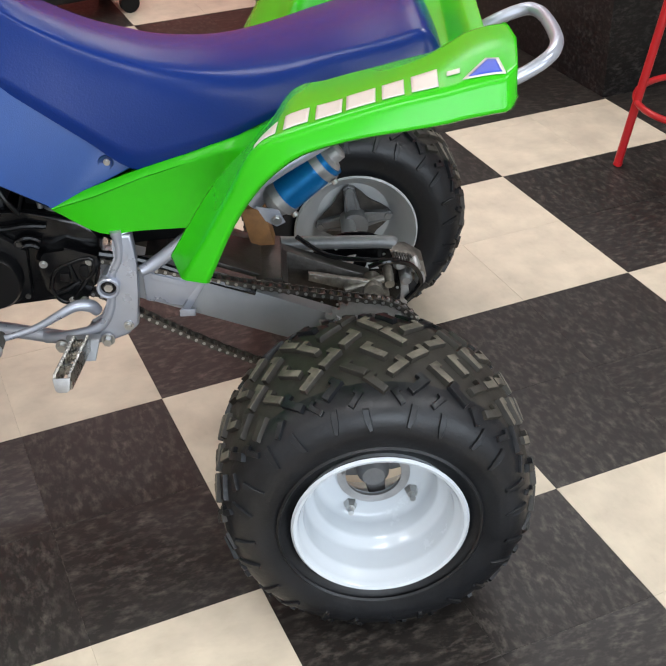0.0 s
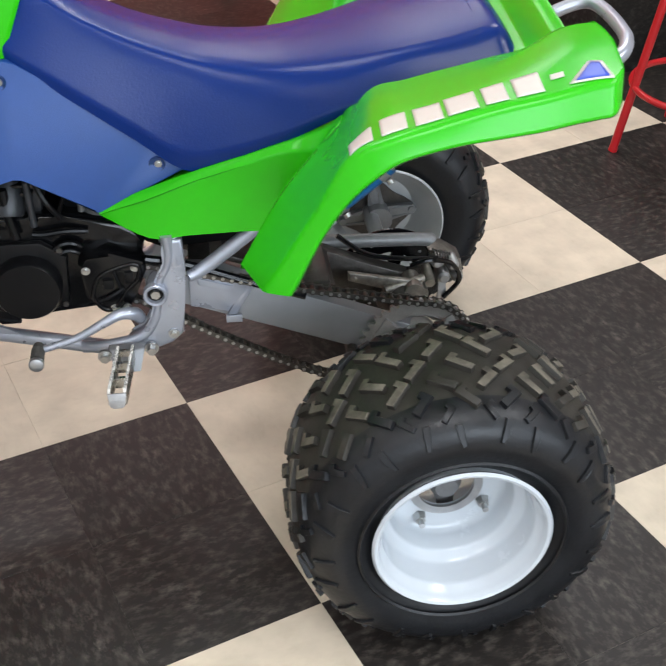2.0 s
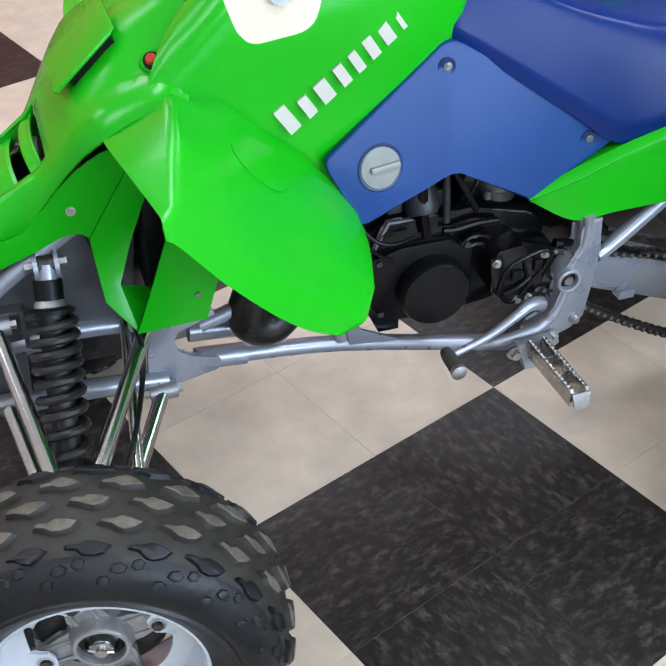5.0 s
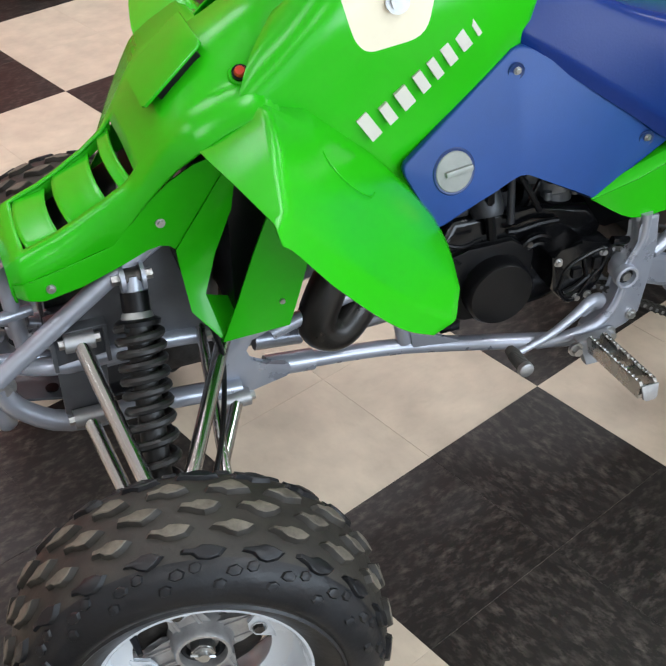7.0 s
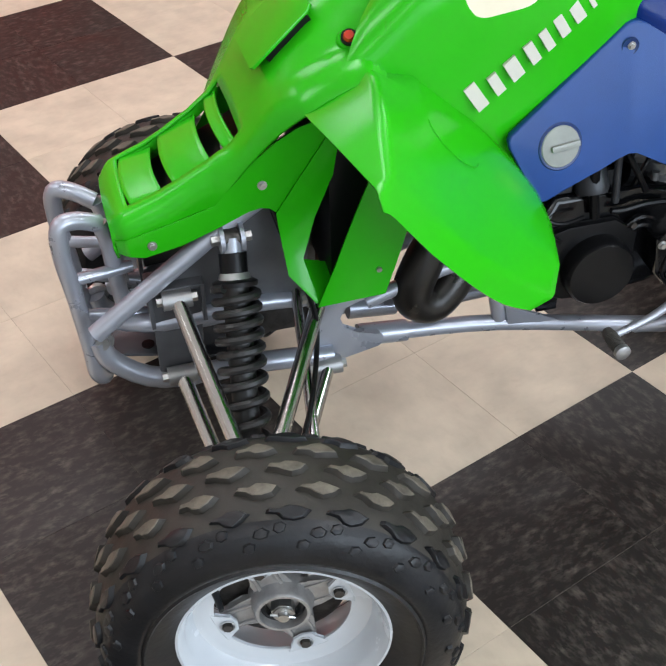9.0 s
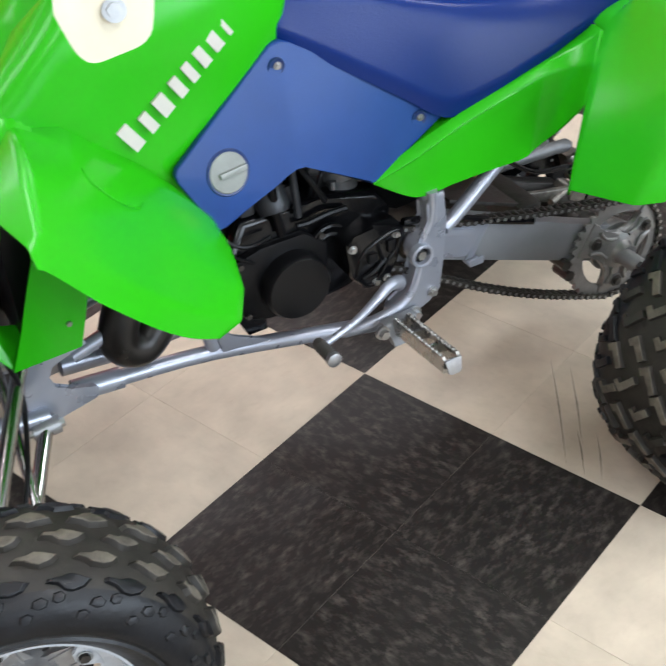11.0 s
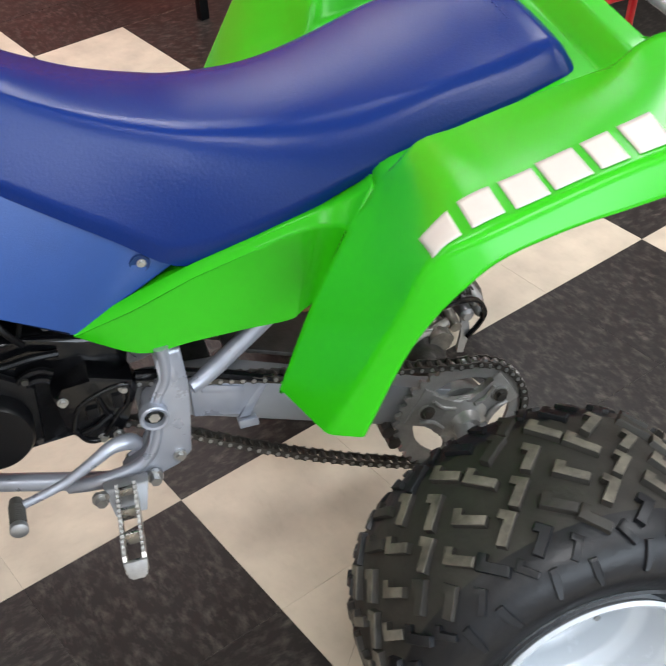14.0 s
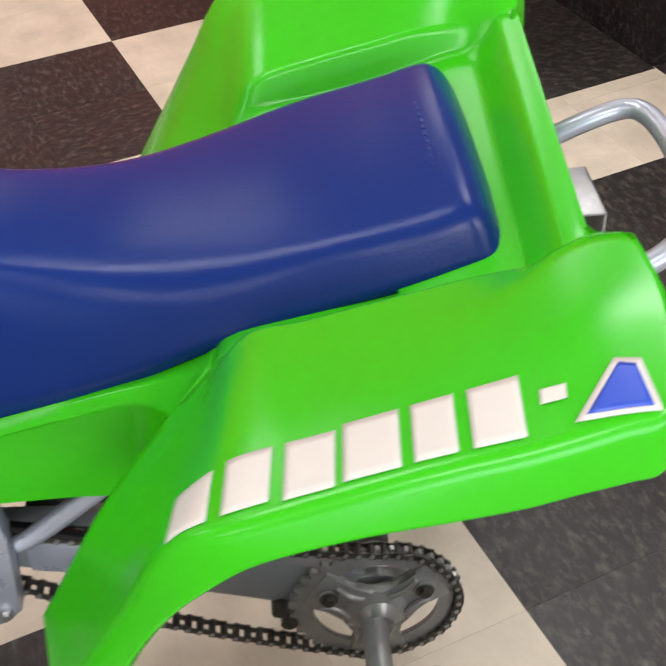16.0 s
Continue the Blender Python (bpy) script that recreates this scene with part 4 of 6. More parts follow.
# frame ------------------------------------------------------------------
def rails(s):
    f = part("frame_rail", sweep(bmesh.new(), sy([(-0.470, -0.122, 0.338), (-0.50, -0.125, 0.318), (-0.54, -0.116, 0.310), (-0.79, -0.046, 0.318), (-0.96, -0.036, 0.332)], s), 0.0135, 16, 4), SILVER, quad, "silver painted lower frame rail")
    part("rail_sleeve", sweep(bmesh.new(), sy([(-0.95, -0.036, 0.3315), (-1.03, -0.036, 0.340)], s), 0.018, 16, 1), SILVER, f)
    part("frame_upright", sweep(bmesh.new(), sy([(-0.794, -0.046, 0.330), (-0.815, -0.050, 0.45), (-0.835, -0.055, 0.60)], s), 0.013, 14, 4), SILVER, quad, "silver painted frame upright")
    b = prism(bmesh.new(), sy([(-0.796, -0.060, 0.388), (-0.784, -0.060, 0.322), (-0.700, -0.076, 0.316), (-0.706, -0.076, 0.328), (-0.765, -0.064, 0.350)], s), (0, 0.006, 0), 0.001)
    part("frame_gusset", b, SILVER, quad)
    # pivot plate with its rounded horn
    o = [(x, -0.143, z) for x, z in ((-0.441, 0.537), (-0.407, 0.536), (-0.404, 0.480), (-0.409, 0.414), (-0.414, 0.351), (-0.435, 0.331), (-0.466, 0.319), (-0.500, 0.320), (-0.512, 0.328), (-0.511, 0.338), (-0.500, 0.342), (-0.479, 0.355), (-0.465, 0.382), (-0.456, 0.416), (-0.469, 0.427), (-0.471, 0.443), (-0.465, 0.457), (-0.448, 0.466), (-0.435, 0.492), (-0.436, 0.518))]
    pl = part("pivot_plate", prism(bmesh.new(), sy(o, s), (0, 0.030 * -s, 0), 0.006, 3), SILVER, quad, "silver cast frame pivot plate")
    e = sy([(-0.432, -0.140, 0.545), (-0.430, -0.140, 0.515), (-0.434, -0.140, 0.487), (-0.447, -0.140, 0.462), (-0.451, -0.140, 0.437), (-0.454, -0.140, 0.412), (-0.461, -0.140, 0.384), (-0.477, -0.140, 0.357), (-0.503, -0.140, 0.341), (-0.550, -0.134, 0.328), (-0.590, -0.118, 0.318)], s)
    part("plate_neck", sweep(bmesh.new(), sy([(-0.424, -0.128, 0.455), (-0.422, -0.128, 0.495), (-0.424, -0.122, 0.532), (-0.430, -0.112, 0.556)], s), [0.010, 0.0165, 0.0172, 0.016], 16, 4), SILVER, pl)
    part("plate_bead", sweep(bmesh.new(), e, [0.010, 0.008, 0.007, 0.007, 0.007, 0.007, 0.008, 0.009, 0.010, 0.011, 0.011], 14, 4), SILVER, pl)
    y = s * 0.146
    part("pivot_washer", lathe(bmesh.new(), [(0.0205, -s * 0.004), (0.0205, s * 0.008), (0.0185, s * 0.010), (0.015, s * 0.009), (0.0135, s * 0.001)], 28, (-0.457, y, 0.437), closed=True), SILVER, pl)
    # Black disc inside the washer paints the shade of its recess.
    part("pivot_recess", bar(bmesh.new(), (-0.457, y - s * 0.004, 0.437), (-0.457, y + s * 0.0015, 0.437), 0.0142, 24), SATIN, pl)
    bolt(pl, (-0.457, y, 0.437), 0.0082, (0, s, 0), "pivot_bolt", length=0.007)
    bolt(pl, (-0.432, y, 0.352), 0.006, (0, s, 0))
    bolt(pl, (-0.472, s * 0.150, 0.327), 0.008, (0, s, 0), length=0.012)
    part("seat_strut", sweep(bmesh.new(), sy([(-0.400, -0.128, 0.455), (-0.36, -0.120, 0.475), (-0.20, -0.11, 0.596), (-0.02, -0.10, 0.70)], s), [0.010, 0.0125, 0.0125, 0.012], 14, 3), SILVER, quad, "silver painted rear frame strut")
    part("upper_frame_tube", sweep(bmesh.new(), sy([(-0.43, -0.128, 0.53), (-0.455, -0.115, 0.60), (-0.55, -0.08, 0.70), (-0.85, -0.05, 0.76)], s), 0.014, 12, 4), SILVER, quad)
    # foot peg
    pg = new("foot_peg")
    pg.parent = quad
    b = bmesh.new()
    A, B = Vector((-0.514, s * 0.172, 0.339)), Vector((-0.523, s * 0.331, 0.364))
    d = (B - A).normalized()
    side, up = Vector((1, 0, 0)), Vector((0, 0, 1))
    for e in (-1, 1):
        n = 15
        o = [A + side * e * 0.0098 - up * 0.014]
        for k in range(n + 1):
            t = k / n
            p = A + (B - A) * t + side * e * 0.0098
            o += [p + up * 0.010, p + (B - A) / n * 0.5 + up * 0.017] if k < n else [p + up * 0.012]
        o += [B + side * e * 0.0098 - up * 0.012]
        prism(b, o, side * e * 0.005)
    for t in (0.02, 0.3, 0.62, 0.97):
        p = A + (B - A) * t
        box(b, p - Vector((0.0125, 0.003, 0.014)), p + Vector((0.0125, 0.003, 0.006)), 0.001)
    part("peg_cage", b, PEGMETAL, pg, "serrated bare metal foot peg")
    b = prism(bmesh.new(), [B + Vector((-0.0150, 0, 0.012)), B + Vector((0.0150, 0, 0.012)), B + Vector((0.0120, s * 0.006, -0.009)), B + Vector((0.007, s * 0.007, -0.013)), B + Vector((-0.007, s * 0.007, -0.013)), B + Vector((-0.0120, s * 0.006, -0.009))], (0, s * 0.005, 0.002), 0.002)
    part("peg_end", b, CASTHUB, pg)
    b = prism(bmesh.new(), [A + Vector((-0.030, -s * 0.02, 0.005)), A + Vector((0.032, -s * 0.02, 0.005)), A + Vector((0.022, 0.0, -0.03)), A + Vector((-0.022, 0, -0.03))], (0, s * 0.02, 0), 0.004)
    part("peg_mount", b, GREYARM, pg)
    bolt(pg, A + Vector((-0.036, s * 0.004, -0.004)), 0.008, (0, s, 0), "peg_pin", length=0.01)


both(rails)
bm = bmesh.new()
sweep(bm, [(-0.488, -0.128, 0.378), (-0.496, -0.140, 0.395), (-0.520, -0.150, 0.402), (-0.550, -0.158, 0.390), (-0.595, -0.163, 0.368), (-0.655, -0.168, 0.352)], [0.011, 0.012, 0.010, 0.008, 0.0065, 0.006], 12, 5)
sh = part("gear_shift_lever", bm, SILVER, quad, "silver cast gear shift lever")
bm = lathe(bmesh.new(), [(0.009, 0.012)] + [(r, -0.002 - k * 0.0035 - o) for k in range(9) for r, o in ((0.0115, 0), (0.0115, 0.0018), (0.0100, 0.0020), (0.0100, 0.0034))] + [(0.010, -0.038)], 20, (-0.660, -0.168, 0.352))
part("shift_rubber", bm, mat("dusty_grey_rubber", (0.06, 0.056, 0.05), 0.6), sh, "ribbed grey shift rubber")
part("shift_tip", lathe(bmesh.new(), [(0.011, -0.034), (0.0125, -0.036), (0.0125, -0.044), (0.009, -0.046)], 20, (-0.660, -0.168, 0.352)), ALLOY, sh)

# engine -----------------------------------------------------------------
bm = bmesh.new()
prism(bm, [(-0.78, -0.085, 0.47), (-0.74, -0.085, 0.40), (-0.66, -0.085, 0.365), (-0.56, -0.085, 0.375), (-0.49, -0.085, 0.40), (-0.47, -0.085, 0.50), (-0.50, -0.085, 0.545), (-0.60, -0.085, 0.56), (-0.74, -0.085, 0.57)], (0, 0.19, 0), 0.015)
eng = part("engine_case", bm, BLACK, quad, "glossy black engine case")
cy = part("cylinder", box(bmesh.new(), (-0.77, -0.06, 0.53), (-0.65, 0.06, 0.70), 0.01), BLACK, eng, "black finned cylinder")
bm = lathe(bmesh.new(), [(0.060, 0.012), (0.060, 0.002), (0.056, 0.0), (0.056, -0.030), (0.052, -0.036), (0.0, -0.038)], 48, (-0.668, -0.094, 0.443))
part("stator_cover", bm, SATIN, eng, "round satin black generator cover")
bm = prism(bmesh.new(), [(-0.783, -0.084, 0.450), (-0.760, -0.084, 0.508), (-0.715, -0.084, 0.520), (-0.640, -0.084, 0.520), (-0.600, -0.084, 0.49), (-0.605, -0.084, 0.40), (-0.650, -0.084, 0.375), (-0.715, -0.084, 0.388), (-0.752, -0.084, 0.400)], (0, -0.016, 0), 0.006)
part("crankcase_cover", bm, SATIN, eng, "black crankcase side cover")
for x, z in ((-0.772, 0.455), (-0.752, 0.500), (-0.748, 0.405), (-0.612, 0.398), (-0.610, 0.505)):
    part("cover_screw", bar(bmesh.new(), (x, -0.098, z), (x, -0.103, z), 0.005, 10), DARKSTEEL, eng)
bm = prism(bmesh.new(), [(-0.812, -0.055, 0.498), (-0.765, -0.055, 0.506), (-0.752, -0.055, 0.492), (-0.758, -0.055, 0.470), (-0.800, -0.055, 0.455), (-0.815, -0.055, 0.465)], (0, 0.005, 0), 0.0015)
mp = part("engine_mount_plate", bm, mat("dusty_bare_plate", (0.30, 0.28, 0.25), 0.5, metal=0.3, vary=0.2, vscale=40), quad, "bare metal engine mount plate")
# Black disc laid on the plate for the dark of a hole.
part("plate_hole", bar(bmesh.new(), (-0.785, -0.0555, 0.483), (-0.785, -0.056, 0.483), 0.006, 14), SATIN, mp)
part("clutch_cable", sweep(bmesh.new(), [(-0.83, -0.10, 0.60), (-0.80, -0.105, 0.572), (-0.765, -0.108, 0.530), (-0.731, -0.105, 0.502)], 0.0026, 8, 4), SATIN, quad, "black control cable")
CARB = mat("dull_cast_carburettor", (0.13, 0.135, 0.14), 0.45, metal=0.5, vary=0.25, vscale=50, bump=0.2, bscale=200)
cb = part("carburettor_bowl", sweep(bmesh.new(), [(-0.546, -0.045, 0.588), (-0.544, -0.045, 0.571), (-0.543, -0.045, 0.566), (-0.542, -0.045, 0.542), (-0.541, -0.045, 0.536)], [0.030, 0.032, 0.028, 0.028, 0.020], 24, 1), CARB, eng, "grey cast carburettor float bowl")
for k in range(4):
    a = radians(45 + 90 * k)
    part("bowl_lug", bar(bmesh.new(), (-0.544 + 0.034 * math.cos(a), -0.045 + 0.034 * math.sin(a), 0.560), (-0.544 + 0.034 * math.cos(a), -0.045 + 0.034 * math.sin(a), 0.574), 0.006, 10), CARB, cb)
part("carburettor_body", sweep(bmesh.new(), [(-0.60, -0.03, 0.602), (-0.55, -0.03, 0.600), (-0.50, -0.03, 0.596)], [0.026, 0.034, 0.028], 20, 2), CARB, eng)
part("fuel_pipe", sweep(bmesh.new(), [(-0.575, -0.060, 0.612), (-0.590, -0.075, 0.598), (-0.602, -0.075, 0.570), (-0.610, -0.07, 0.54)], 0.0035, 8, 4), SATIN, eng)
bm = bmesh.new()
prism(bm, [(-0.581, -0.080, 0.487), (-0.564, -0.080, 0.491), (-0.529, -0.080, 0.507), (-0.474, -0.080, 0.487), (-0.468, -0.080, 0.471), (-0.487, -0.080, 0.426), (-0.505, -0.080, 0.390), (-0.549, -0.080, 0.391), (-0.573, -0.080, 0.421)], (0, -0.043, 0), 0.006)
cc = part("sprocket_cover", bm, BLACK, eng, "black front sprocket cover")
oval = [(-0.563, 0.424), (-0.550, 0.460), (-0.515, 0.478), (-0.484, 0.482), (-0.485, 0.454), (-0.504, 0.431), (-0.528, 0.398), (-0.549, 0.399), (-0.563, 0.424)]
part("cover_rim", sweep(bmesh.new(), [(x, -0.123, z) for x, z in oval], 0.0040, 10, 4), BLACK, cc)
bm = bmesh.new()
box(bm, (-0.543, -0.129, 0.440), (-0.526, -0.119, 0.457), 0.002)
box(bm, (-0.506, -0.128, 0.448), (-0.492, -0.119, 0.470), 0.002)
sweep(bm, [(-0.553, -0.124, 0.415), (-0.533, -0.127, 0.424), (-0.510, -0.124, 0.438)], 0.004, 8, 4)
sweep(bm, [(-0.524, -0.124, 0.474), (-0.519, -0.126, 0.452), (-0.512, -0.124, 0.430)], 0.003, 8, 4)
part("cover_boss", bm, SATIN, cc)
for x, z in ((-0.569, 0.475), (-0.488, 0.476), (-0.528, 0.398), (-0.507, 0.398)):
    bolt(cc, (x, -0.123, z), 0.0048)
part("drive_boot", sweep(bmesh.new(), [(-0.450, -0.075, 0.428), (-0.450, -0.105, 0.424), (-0.450, -0.112, 0.423)], [0.021, 0.021, 0.016], 20, 1), mat("brown_rubber_boot", (0.055, 0.042, 0.028), 0.6, vary=0.3, vscale=40), eng, "brown rubber boot")
bm = bmesh.new()
for r0 in (0.052, 0.040):
    sweep(bm, [(-0.594 + r0 * math.cos(a) * 0.8, -0.094, 0.452 + r0 * math.sin(a) * 1.2) for a in (radians(60 + 12 * k) for k in range(11))], 0.0055, 8, 1)
part("case_rib", bm, BLACK, eng)
bm = bmesh.new()
box(bm, (-0.72, -0.070, 0.560), (-0.63, 0.0, 0.620), 0.010)
sweep(bm, [(-0.682, -0.06, 0.612), (-0.682, -0.088, 0.575), (-0.682, -0.092, 0.568)], [0.026, 0.026, 0.022], 20, 1)
sweep(bm, [(-0.648, -0.092, 0.63), (-0.645, -0.095, 0.55)], 0.006, 10, 1)
box(bm, (-0.735, -0.085, 0.572), (-0.712, -0.070, 0.590), 0.003)
part("carburettor", bm, mat("grey_carburettor", (0.030, 0.032, 0.036), 0.4, metal=0.4, vary=0.3, vscale=30), eng, "dull grey carburettor")
bm = bmesh.new()
for pts, r in (([(-0.650, -0.096, 0.536), (-0.630, -0.096, 0.534), (-0.595, -0.096, 0.538), (-0.560, -0.092, 0.534)], 0.005), ([(-0.686, -0.096, 0.62), (-0.684, -0.098, 0.58), (-0.676, -0.096, 0.53)], 0.008),
               ([(-0.80, -0.11, 0.60), (-0.77, -0.12, 0.56), (-0.74, -0.12, 0.545), (-0.70, -0.105, 0.54)], 0.0035), ([(-0.64, -0.09, 0.64), (-0.62, -0.105, 0.60), (-0.60, -0.10, 0.565)], 0.005)):
    sweep(bm, pts, r, 8)
part("engine_hose", bm, SATIN, eng)
bm = bmesh.new()
prism(bm, [(-0.60, -0.05, 0.62), (-0.40, -0.05, 0.66), (-0.25, -0.05, 0.66), (-0.225, -0.05, 0.60), (-0.25, -0.05, 0.505), (-0.30, -0.05, 0.475), (-0.44, -0.05, 0.465), (-0.60, -0.05, 0.55)], (0, 0.12, 0), 0.01)
part("airbox", bm, SATIN, quad, "black plastic airbox")
for k in range(6):
    z = 0.60 + 0.015 * k
    part("cooling_fin", box(bmesh.new(), (-0.80 + 0.004 * k, -0.085, z), (-0.64 + 0.004 * k, 0.085, z + 0.006), 0.002), BLACK, eng)
# exhaust header loop
part("exhaust_header", sweep(bmesh.new(), [(-0.80, -0.02, 0.60), (-0.87, -0.03, 0.55), (-0.925, -0.045, 0.47), (-0.945, -0.05, 0.41), (-0.91, -0.045, 0.385), (-0.865, -0.03, 0.42), (-0.80, 0.02, 0.50), (-0.70, 0.08, 0.60), (-0.55, 0.12, 0.64)], [0.024, 0.028, 0.031, 0.032, 0.032, 0.031, 0.033, 0.035, 0.035], 20, 6), EXHAUST, quad, "black expansion-chamber exhaust bend")
bm = bmesh.new()
prism(bm, [(-0.765, -0.06, 0.40), (-0.70, -0.06, 0.365), (-0.70, -0.06, 0.335), (-0.735, -0.06, 0.335)], (0, 0.02, 0), 0.004)
part("engine_mount", bm, BLACK, quad)

# front suspension --------------------------------------------------------
for k in (-1, 1):
    o = sy([(-1.110, -0.062, 0.335), (-1.07, -0.060, 0.315), (-1.00, -0.055, 0.325), (-0.985, -0.052, 0.336), (-1.00, -0.055, 0.352), (-1.035, -0.055, 0.358), (-1.058, -0.055, 0.372), (-1.066, -0.055, 0.395), (-1.056, -0.055, 0.415), (-1.030, -0.055, 0.425), (-0.995, -0.055, 0.430), (-1.00, -0.055, 0.445), (-1.07, -0.058, 0.450), (-1.098, -0.06, 0.43), (-1.105, -0.062, 0.38)], k)
    part("front_frame_plate", prism(bmesh.new(), o, (0, -0.012 * k, 0), 0.003), SILVER, quad, "silver frame gusset plate")


def front_end(s):
    f = new("front_frame")
    f.parent = quad
    part("upper_rail", sweep(bmesh.new(), sy([(-1.02, -0.05, 0.415), (-0.90, -0.05, 0.45), (-0.80, -0.055, 0.47)], s), 0.012, 12, 3), SILVER, f)
    part("lower_tube", sweep(bmesh.new(), sy(inn([(-1.08, -0.06, 0.335), (-1.20, -0.065, 0.350), (-1.34, -0.065, 0.355), (-1.41, -0.06, 0.40), (-1.425, -0.055, 0.44)]), s), 0.016, 14, 4), SILVER, f)
    part("middle_tube", sweep(bmesh.new(), sy(inn([(-1.08, -0.055, 0.445), (-1.20, -0.06, 0.46), (-1.33, -0.06, 0.455), (-1.40, -0.04, 0.46)]), s), 0.014, 14, 4), SILVER, f)
    part("diagonal_tube", sweep(bmesh.new(), sy(inn([(-1.428, -0.10, 0.485), (-1.25, -0.085, 0.605), (-1.16, -0.08, 0.66)]), s), 0.0135, 14, 2), SILVER, f)
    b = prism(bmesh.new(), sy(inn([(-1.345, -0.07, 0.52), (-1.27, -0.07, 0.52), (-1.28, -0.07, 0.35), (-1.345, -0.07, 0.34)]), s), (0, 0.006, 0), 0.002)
    part("mount_plate", b, SHADEDFRAME, f)
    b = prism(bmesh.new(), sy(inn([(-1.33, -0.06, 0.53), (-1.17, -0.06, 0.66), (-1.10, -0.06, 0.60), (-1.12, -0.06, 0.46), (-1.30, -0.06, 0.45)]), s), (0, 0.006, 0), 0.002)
    part("shock_tower_plate", b, SHADEDFRAME, f)
    # wishbones
    def arm(nm, pa, pb, knee):
        w = new(nm)
        w.parent = quad
        kn = Vector(sy([knee], s)[0])
        for p in inn([pa, pb]):
            p = Vector(sy([p], s)[0])
            part("arm_tube", sweep(bmesh.new(), [p, p + (kn - p) * 0.12, kn], [0.0125, 0.0115, 0.0115], 16, 2), CHROME, w, "chrome suspension arm tube")
            part("arm_bush", bar(bmesh.new(), p - Vector((0.021, 0, 0)), p + Vector((0.021, 0, 0)), 0.0145, 16), ALLOY, w)
            part("arm_bolt", bar(bmesh.new(), p - Vector((0.029, 0, 0)), p + Vector((0.029, 0, 0)), 0.0075, 6), STEEL, w)
        return w
    arm("upper_wishbone", (-1.308, -0.085, 0.510), (-1.10, -0.085, 0.47), (-1.256, -0.355, 0.350))
    arm("lower_wishbone", (-1.315, -0.085, 0.372), (-1.09, -0.075, 0.325), (-1.256, -0.36, 0.200))
    part("tie_rod", sweep(bmesh.new(), sy([(-1.13, -0.05, 0.47), (-1.17, -0.35, 0.31)], s), 0.008, 12, 1), CHROME, quad, "chrome steering tie rod")
    part("knuckle", sweep(bmesh.new(), sy([(-1.256, -0.355, 0.36), (-1.256, -0.370, 0.27), (-1.256, -0.36, 0.19)], s), [0.02, 0.032, 0.02], 14, 3), ALLOY, quad)
    # bracket for the upper arm
    b = bmesh.new()
    for x in (-1.345, -1.270):
        box(b, (x - 0.003, -0.082, 0.459), (x + 0.003, -0.032, 0.524), 0.001)
    box(b, (-1.345, -0.082, 0.519), (-1.270, -0.032, 0.525), 0.001)
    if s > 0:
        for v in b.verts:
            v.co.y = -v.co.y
    part("arm_bracket", b, SHADEDFRAME, f)
    # shock
    sk = new("front_shock")
    sk.parent = quad
    T, B = Vector(sy([(-1.225, -0.100, 0.605)], s)[0]), Vector(sy([(-1.255, -0.285, 0.290)], s)[0])
    d = (B - T).normalized()
    L = (B - T).length
    sd = d.orthogonal().normalized()
    u2 = d.cross(sd)
    part("damper", sweep(bmesh.new(), [T + d * 0.04, T + d * (L * 0.97)], 0.019, 16, 1), DUSTY, sk, "black damper body")
    b = bmesh.new()
    turns, n = 11, 220
    a0, a1 = 0.066, L * 0.92
    sweep(b, [T + d * (a0 + (a1 - a0) * (0.72 * k / n + 0.28 * (k / n) ** 4)) + 0.0290 * (math.cos(2 * math.pi * turns * k / n) * sd + math.sin(2 * math.pi * turns * k / n) * u2) for k in range(n + 1)], 0.0066, 8, 1)
    part("coil_spring", b, DUSTY, sk, "dusty black coil spring")
    part("spring_seat", sweep(bmesh.new(), [T + d * 0.056, T + d * 0.060, T + d * 0.066], [0.025, 0.032, 0.031], 28, 1), SATIN, sk)
    part("preload_ring", sweep(bmesh.new(), [T + d * 0.046, T + d * 0.050, T + d * 0.057], [0.018, 0.021, 0.023], 24, 1), ALLOY, sk, "dull metal spring seat")
    part("dust_cap", sweep(bmesh.new(), [T + d * 0.020, T + d * 0.047], 0.0195, 20, 1), SATIN, sk)
    for e in (-1, 1):
        part("top_fork", sweep(bmesh.new(), [T + Vector((e * 0.017, 0, 0)), T + Vector((e * 0.011, 0, 0))], 0.021, 20, 1), SILVER, sk)
    part("top_eye", sweep(bmesh.new(), [T - Vector((0.010, 0, 0)), T + Vector((0.010, 0, 0))], 0.015, 18, 1), DARKSTEEL, sk)
    part("top_neck", sweep(bmesh.new(), [T, T + d * 0.03], 0.016, 14, 1), SILVER, sk)
    part("top_bolt", bar(bmesh.new(), T - Vector((0.028, 0, 0)), T + Vector((0.028, 0, 0)), 0.008, 6), STEEL, sk)
    part("brake_hose", sweep(bmesh.new(), sy([(-1.17, -0.09, 0.66), (-1.15, -0.12, 0.58), (-1.125, -0.125, 0.50), (-1.12, -0.14, 0.44), (-1.16, -0.24, 0.38), (-1.23, -0.34, 0.31)], s), 0.004, 8, 5), SATIN, quad, "black brake hose")


both(front_end)
# Dark boxes added to stand for shade and hide the floor behind the tubes.
part("steering_box", box(box(bmesh.new(), (-1.20, -0.028, 0.37), (-1.09, 0.028, 0.56), 0.008), (-1.10, -0.05, 0.40), (-1.06, 0.05, 0.47), 0.006), DARKSTEEL, quad, "dark boxes added as shade between the frame tubes")
